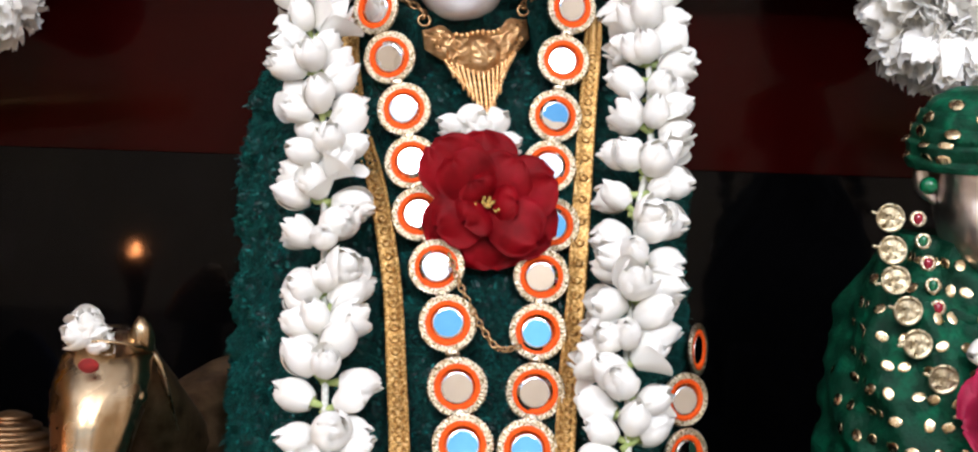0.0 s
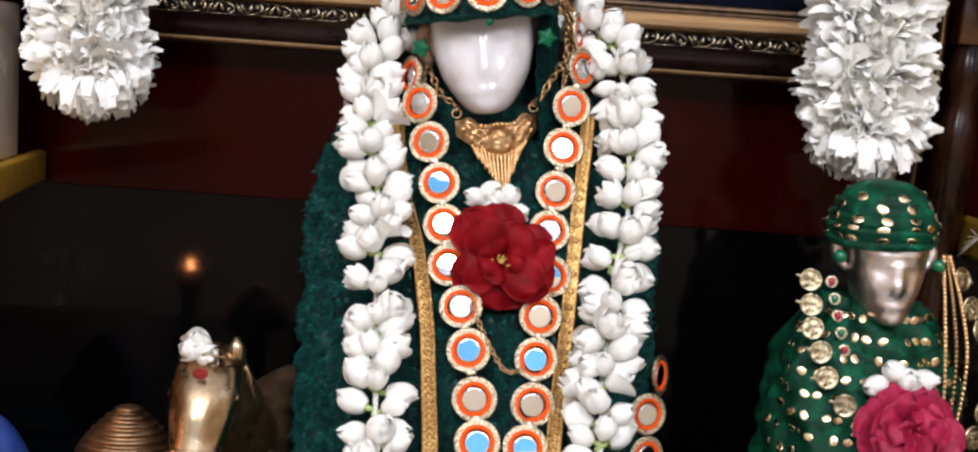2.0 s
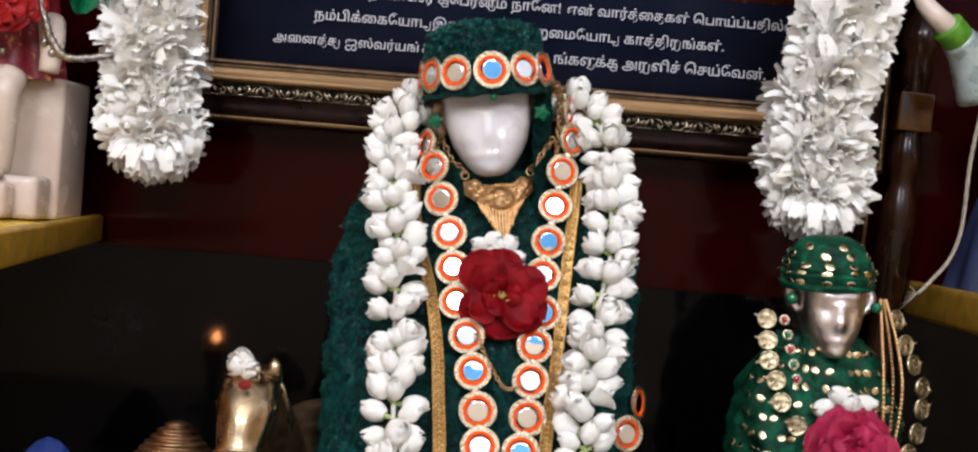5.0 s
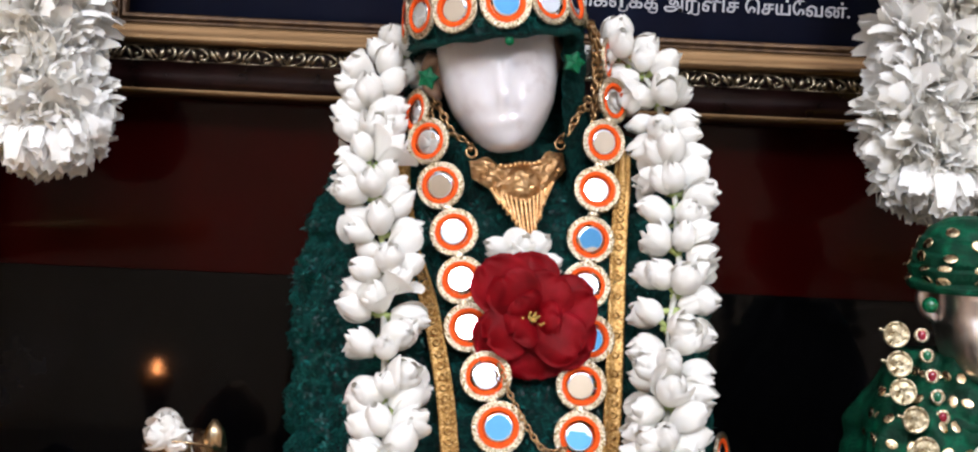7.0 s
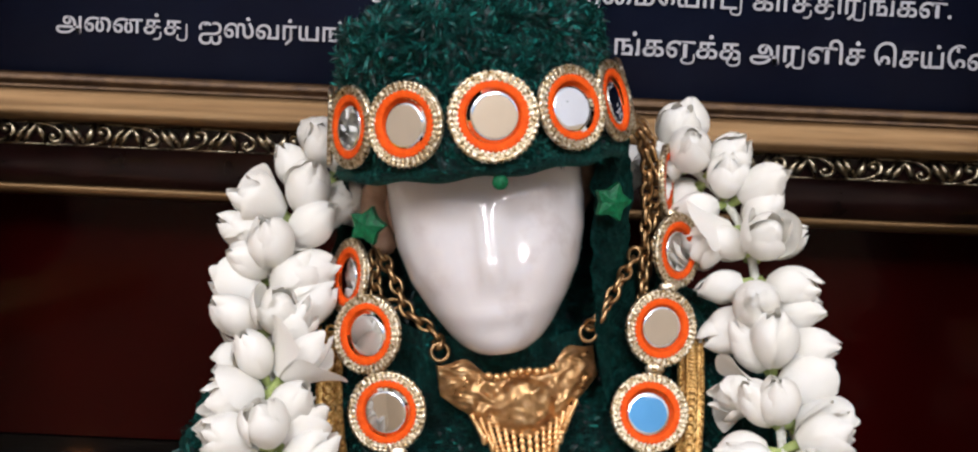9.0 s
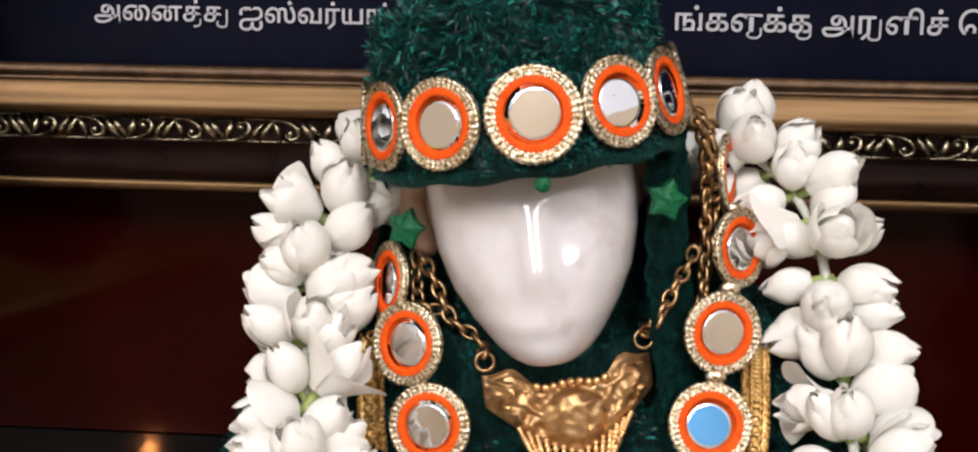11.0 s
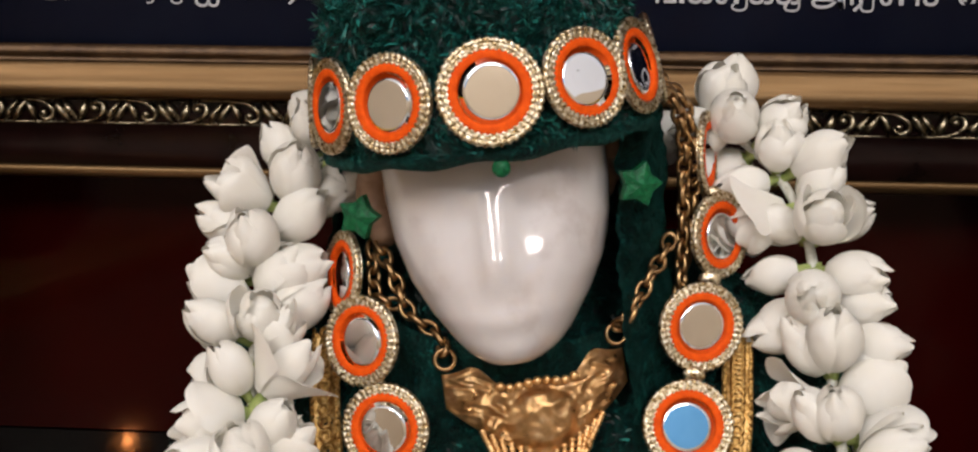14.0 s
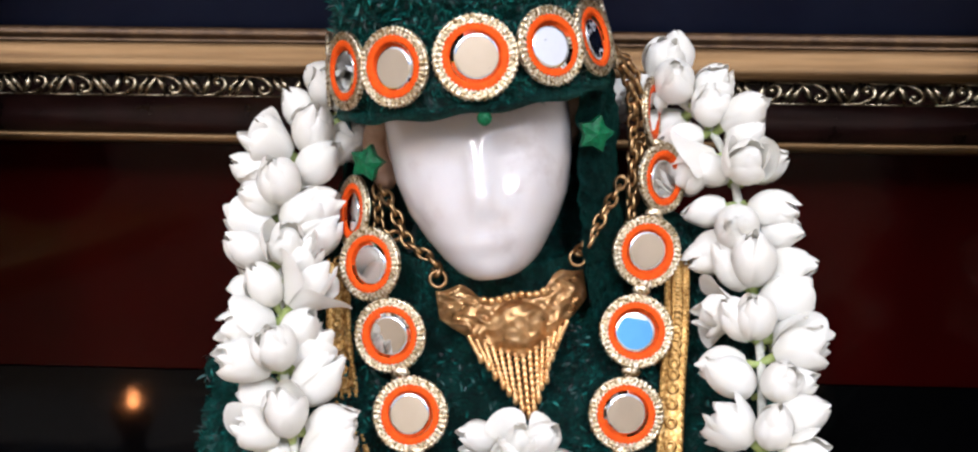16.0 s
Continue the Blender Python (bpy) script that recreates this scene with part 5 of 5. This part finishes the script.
turban = thing("turban", TUR.translation, "wound green satin turban with gold foil dots", "turban")
part("cloth", surface(bmesh.new(), 96, 90, lambda u, v: turban_at(2 * math.pi * u, v * 0.97), wrap=True, cap=True), satin, turban)
for row in range(5):
    h = 0.12 + row * 0.165 + rnd.uniform(-0.01, 0.01)
    cnt = (11, 12, 11, 8, 5)[row]
    for k in range(cnt):
        a = 2 * math.pi * (k + 0.5 * (row % 2)) / cnt + rnd.uniform(-0.14, 0.14)
        p, q, w2 = turban_at(a, h), turban_at(a + 0.05, h), turban_at(a, h + 0.02)
        n = (q - p).cross(w2 - p).normalized()
        c = TUR @ V((0, 0, 0.01))
        n = n if n.dot(p - c) > 0 else -n
        piece("foil_dot", DOT, facing(p + n * 0.0004, n, rnd.uniform(-0.4, 0.4)) @ Matrix.Scale(1.15, 4), turban)
# neck scarf folds
bm = bmesh.new()
for k, (r, z, y) in enumerate(((0.0215, 1.011, 0.556), (0.0255, 1.003, 0.556), (0.0300, 0.995, 0.555))):
    torus(bm, Matrix.Translation((KX, y + 0.016, z)) @ Matrix.Rotation(radians(12), 4, "X"), r, 0.0052, 48, 10, squash=0.95, twist=2)
lone("neck_scarf", bm, satin, (KX, KY, 1.0), "folded green satin scarf round the silver statue's neck", "scarf")

# coin garland and bead strands


def coin_mesh():
    bm = bmesh.new()
    prof = [(0.0, 0.0011), (0.0045, 0.0010), (0.0052, 0.0010), (0.0056, 0.0016), (0.0063, 0.0016), (0.0066, 0.0008), (0.0064, 0.0)]
    surface(bm, 26, 6, lambda u, v: V((max(0.0002, prof[round(v * 6)][0]) * math.cos(2 * math.pi * u), max(0.0002, prof[round(v * 6)][0]) * math.sin(2 * math.pi * u), prof[round(v * 6)][1] + (0.0004 * math.sin(5 * u * 6.28) * math.sin(1500 * prof[round(v * 6)][0]) if 0 < v < 0.4 else 0))), wrap=True, cap=True)
    for k in range(7):
        a, d = k * 0.9, 0.0008 + 0.0004 * k
        egg(bm, (d * math.cos(a), d * math.sin(a), 0.0012), (0.0009, 0.0006, 0.0006), 6, 4)
    egg(bm, (-0.0076, 0, 0.0008), (0.0018, 0.0010, 0.0008), 6, 4)
    return mesh_of("coin", bm, coin_m)


COIN = coin_mesh()
GEM_SET = mesh_of("setting", torus(bmesh.new(), Matrix(), 0.0028, 0.0011, 16, 6), lace)
GEM_R = mesh_of("gem", egg(bmesh.new(), (0, 0, 0.0004), (0.0023, 0.0030, 0.0018), 10, 6), ruby)
GEM_G = mesh_of("gem", egg(bmesh.new(), (0, 0, 0.0004), (0.0023, 0.0030, 0.0018), 10, 6), emerald)
coins = thing("coin_necklace", (0.215, 0.53, 0.93), "gold coin necklace with red and green stones", "necklace")
LC = [(0.1870, 0.549, 1.0338), (0.1878, 0.547, 1.0192), (0.1890, 0.545, 1.0059), (0.1935, 0.541, 0.9929), (0.1970, 0.537, 0.9789), (0.2070, 0.531, 0.9650), (0.2190, 0.525, 0.9526), (0.231, 0.520, 0.942)]
RC = [(0.2790, 0.552, 1.040), (0.2850, 0.550, 1.0230), (0.2904, 0.548, 1.0101), (0.2963, 0.546, 0.9950), (0.2945, 0.541, 0.9815), (0.2895, 0.535, 0.9654), (0.282, 0.529, 0.952)]
LC, RC = [[(0.002 + x, y + 0.006 - 0.0022 * k, z - 0.001) for k, (x, y, z) in enumerate(q)] for q in (LC, RC)]
for k, p in enumerate(LC):
    m = piece("coin", COIN, facing(p, normal(-8 + rnd.uniform(-8, 8), 6 + rnd.uniform(-8, 8)), rnd.uniform(-0.3, 0.5)) @ Matrix.Scale(1.05, 4), coins)
for k, p in enumerate(RC):
    m = piece("coin", COIN, facing(p, normal(30 + rnd.uniform(-8, 8), 8 + rnd.uniform(-8, 8)), math.pi + rnd.uniform(-0.4, 0.4)) @ Matrix.Scale(1.15, 4), coins)
for k in range(9):
    s = k / 8
    p = V((0.2000 + 0.020 * s, 0.549 - 0.014 * s, 1.0335 - 0.080 * s))
    g = piece("setting", GEM_SET, facing(p, normal(-10, 8)), coins)
    sub("gem", GEM_G if k % 2 else GEM_R, g)
for off, label in ((0.0, ""), (0.005, ""), (0.010, "")):
    bead_me = mesh_of("bead", egg(bmesh.new(), (0, 0, 0), (0.0013, 0.0013, 0.0016), 8, 6), gold if off != 0.005 else chain_gold)
    for q in smooth_path([(0.2680 + 0.4 * off, 0.556, 1.052), (0.2690 + off, 0.548, 1.025), (0.2700 + 1.3 * off, 0.540, 0.995), (0.2690 + off, 0.533, 0.960), (0.260 + off, 0.527, 0.93)], 46):
        piece("bead", bead_me, Matrix.Translation(q), coins)
for p in ((0.2040, 0.550, 1.0490), (0.2640, 0.552, 1.0470)):
    lone("bead_earring", egg(bmesh.new(), p, (0.0042, 0.0042, 0.0042)), emerald, p, "round green bead ear stud on the silver statue", "earring", "bead studs")
FULL = ((6, 1.0, 0.60, 0.15, 80, 0.0), (6, 0.92, 0.55, 0.25, 64, 0.002), (5, 0.8, 0.5, 0.35, 48, 0.004), (4, 0.6, 0.42, 0.4, 30, 0.006), (3, 0.42, 0.3, 0.4, 14, 0.007))
rose((0.2440, 0.517, 0.9550), (-0.05, -1, 0.15), 0.0300, rose_pink, "full crimson rose on the small silver statue", 11, FULL, heart=False)
for p, o in (((0.2400, 0.527, 0.9830), (-0.7, -0.5, 0.5)), ((0.2320, 0.527, 0.9790), (-0.9, -0.5, -0.1)), ((0.2450, 0.527, 0.9820), (0.9, -0.4, 0.1)), ((0.2410, 0.525, 0.9800), (0.1, -0.9, 0.4))):
    ob = new("jasmine_flower", rnd.choice(JAS))
    ob.matrix_world = facing(p, o) @ Matrix.Scale(0.85, 4)
    tagged(ob, "loose white jasmine bud above the crimson rose", "flower", "loose jasmine buds")

# ---- seated marble figure on the side shelf ----
bm = bmesh.new()
box(bm, (-0.470, 0.645, 1.0575), (-0.3500, 0.705, 1.168), 0.004)
box(bm, (-0.462, 0.612, 1.0575), (-0.3540, 0.6445, 1.0905), 0.005)
box(bm, (-0.4600, 0.590, 1.0575), (-0.3690, 0.6115, 1.0850), 0.005)
tube(bm, smooth_path([(-0.3830, 0.622, 1.165), (-0.3830, 0.612, 1.150), (-0.3840, 0.616, 1.115), (-0.3860, 0.618, 1.093)], 12), lambda s: 0.0125 - 0.004 * s, 14)
egg(bm, (-0.3890, 0.606, 1.0910), (0.011, 0.017, 0.006))
for k in range(5):
    egg(bm, (-0.3980 + 0.0043 * k, 0.592 + 0.0015 * abs(k - 1), 1.0890), (0.0026, 0.005, 0.0035), 8, 6)
tube(bm, smooth_path([(-0.362, 0.640, 1.210), (-0.3560, 0.628, 1.196), (-0.3530, 0.620, 1.184), (-0.3535, 0.618, 1.170)], 10), lambda s: 0.0105 - 0.003 * s, 12)
egg(bm, (-0.410, 0.665, 1.20), (0.042, 0.035, 0.045))
egg(bm, (-0.410, 0.665, 1.27), (0.025, 0.025, 0.035))
lone("statue", bm, cream_marble, (-0.41, 0.65, 1.0575), "cream marble seated statue on a stepped plinth", "statue")
dress = thing("brocade_dress", (-0.41, 0.64, 1.17), "maroon brocade dress with gold print on the marble figure", "dress")
bm = surface(bmesh.new(), 60, 30, lambda u, v: (lambda a, r: V((-0.410 + r * math.cos(a), 0.655 + r * 0.75 * math.sin(a), 1.250 - 0.085 * v)) + V((math.cos(a), math.sin(a), 0)) * 0.003 * math.sin(11 * a))(2 * math.pi * u, 0.040 + 0.014 * v), wrap=True)
part("skirt", bm, maroon_cloth, dress)
bm = bmesh.new()
for k in range(7):
    egg(bm, (-0.420 + 0.0055 * k, 0.606 + 0.001 * k, 1.210 - 0.0045 * k), (0.0032, 0.0032, 0.0032))
part("beads", bm, oxid, dress, "dark silver beads")
rose((-0.3840, 0.604, 1.2195), (0.15, -1, 0.1), 0.026, silk_rose, "bright red cloth rose on the marble figure", 21, FULL, heart=False)
bang = thing("silver_cord", (-0.345, 0.62, 1.17), "oxidised silver twisted chain with small bells", "chain")
part("cord", tube(bmesh.new(), smooth_path([(-0.352, 0.610, 1.262), (-0.3600, 0.608, 1.228), (-0.3555, 0.610, 1.208), (-0.3500, 0.612, 1.193), (-0.3380, 0.616, 1.182), (-0.3100, 0.632, 1.188)], 40), lambda s: 0.0030 + 0.0006 * math.sin(s * 160), 8), oxid, bang)
for p in ((-0.3560, 0.613, 1.192), (-0.3500, 0.613, 1.184), (-0.3690, 0.608, 1.208), (-0.345, 0.614, 1.185)):
    part("bell", egg(bmesh.new(), p, (0.0032, 0.0032, 0.0036)), oxid, bang)
orn = thing("green_ornament", (-0.335, 0.64, 1.24), "shiny green leaf-shaped ornament beside the garland", "ornament")
for k in range(8):
    bm = bmesh.new()
    petal_sheet(bm, 0.03, 0.010, 0.4, 0.4, 0.3, facing((-0.335, 0.640, 1.248), (math.cos(k * 0.8), -0.4 + 0.1 * k, math.sin(k * 0.8))), 4, 6)
    part("leaf", bm, star_green, orn)

# ---- things at the other side ----
post = thing("lacquered_post", (0.315, 0.715, ALTAR), "turned glossy dark brown post with a thin gold edge", "post")
LEAN_M = Matrix.Translation((0.312, 0.722, ALTAR)) @ Matrix.Rotation(radians(2.5), 4, "Y")
TURNED = [(ALTAR, 0.014), (0.99, 0.014), (1.02, 0.011), (1.08, 0.0155), (1.12, 0.015), (1.145, 0.010), (1.165, 0.0150), (1.183, 0.0115), (1.222, 0.0115), (1.238, 0.0135), (1.250, 0.0120), (1.256, 0.0165), (1.270, 0.0170), (1.283, 0.0095), (1.29, 0.007), (1.31, 0.012), (1.36, 0.014), (1.60, 0.014)]
bm = surface(bmesh.new(), 24, 110, lambda u, v: V((0.006 + lerp(TURNED, ALTAR + v * 0.74)[0] * math.cos(2 * math.pi * u), lerp(TURNED, ALTAR + v * 0.74)[0] * math.sin(2 * math.pi * u), v * 0.74)), wrap=True, cap=True)
bm.transform(LEAN_M)
part("turned_shaft", bm, post_m, post)
bm = box(bmesh.new(), (-0.0085, -0.0145, 1.186 - ALTAR), (0.0205, 0.0145, 1.219 - ALTAR), 0.002)
bm.transform(LEAN_M)
part("square_block", bm, amber_m, post, "amber lacquered square block")
bm = box(bmesh.new(), (-0.0195, 0.004, 0.0), (-0.0165, 0.018, 0.75), 0.001)
bm.transform(LEAN_M)
part("gold_edge", bm, frame_gold, post, "thin gold edge strip")
bm = bmesh.new()
tube(bm, smooth_path([(0.3045, 0.640, 1.288), (0.309, 0.637, 1.278), (0.318, 0.634, 1.268), (0.330, 0.638, 1.260), (0.365, 0.655, 1.232), (0.41, 0.67, 1.20)], 20), lambda s: 0.0058 + 0.005 * s, 14)
for dx, ln in ((-0.006, 0.010), (-0.0015, 0.013), (0.003, 0.012)):
    tube(bm, smooth_path([(0.303 + dx * 0.5, 0.639, 1.284), (0.301 + dx, 0.636, 1.290), (0.299 + 1.3 * dx, 0.636, 1.286 + ln)], 7), lambda s: 0.0034 - 0.0014 * s, 8)
box(bm, (0.425, 0.64, 1.0575), (0.50, 0.70, 1.12), 0.004)
egg(bm, (0.440, 0.675, 1.18), (0.045, 0.03, 0.085), 18, 12)
lone("statue", bm, cream_marble, (0.405, 0.67, 1.0575), "cream marble figure with a raised arm on the shelf", "statue")
cuff = thing("sleeve", (0.350, 0.640, 1.24), "green cuff and pale sleeve on the marble arm", "sleeve")
part("cuff", tube(bmesh.new(), smooth_path([(0.3265, 0.636, 1.262), (0.332, 0.638, 1.258), (0.3385, 0.642, 1.253)], 8), 0.0125, 16), leaf_satin, cuff, "shiny green cuff")
part("sleeve_cloth", tube(bmesh.new(), smooth_path([(0.337, 0.641, 1.254), (0.350, 0.648, 1.243), (0.366, 0.656, 1.212)], 10), lambda s: 0.0128 + 0.006 * s, 16), pale_satin, cuff, "pale satin sleeve")
def draped_skirt(u, v):
    a, r = 2 * math.pi * u, 0.062 - 0.022 * v
    fold = 0.0035 * math.sin(9 * a + 2 * v) * (1 - 0.6 * v)
    return V((0.420 + (r + fold) * math.cos(a), 0.672 + (0.72 * r + fold) * math.sin(a), 1.0575 + 0.080 * v))


lone("blue_skirt", surface(bmesh.new(), 72, 24, draped_skirt, wrap=True, cap=True), navy_cloth, (0.42, 0.67, 1.0575), "dark navy pleated cloth skirt on the raised-arm figure", "skirt")
cord = thing("hanging_cord", (0.335, 0.66, 1.052), "frayed grey cord hanging down to the shelf", "cord")
part("strand", tube(bmesh.new(), smooth_path([(0.3640, 0.650, 1.200), (0.3600, 0.652, 1.160), (0.3590, 0.655, 1.110), (0.3520, 0.655, 1.084), (0.3380, 0.652, 1.066), (0.3270, 0.650, 1.054)], 50), lambda s: 0.0016 + 0.0003 * math.sin(s * 150), 7), rope_m, cord)
for k in range(5):
    part("fray", tube(bmesh.new(), [(0.3270, 0.650, 1.0545), (0.3200 - 0.001 * k, 0.648 + 0.002 * k, 1.0600 - 0.005 * k)], 0.0004, 4), rope_m, cord)

# ---- oil lamp ----
lamp = thing("oil_lamp", (-0.31, 0.43, ALTAR), "small brass oil lamp burning on the altar", "lamp")
bm = surface(bmesh.new(), 28, 8, lambda u, v: V((-0.31 + (0.006 + 0.02 * abs(v - 0.45) + 0.012 * (v < 0.1)) * math.cos(2 * math.pi * u), 0.43 + (0.006 + 0.02 * abs(v - 0.45) + 0.012 * (v < 0.1)) * math.sin(2 * math.pi * u), ALTAR + 0.078 * v)), wrap=True, cap=True)
part("body", bm, brass, lamp)
part("flame", tube(bmesh.new(), [(-0.31, 0.43, 0.918), (-0.31, 0.43, 0.921), (-0.31, 0.43, 0.925), (-0.31, 0.43, 0.930)], lambda s: 0.0036 * math.sin(math.pi * (0.28 + 0.70 * s)), 10), flame_m, lamp, "small yellow flame")
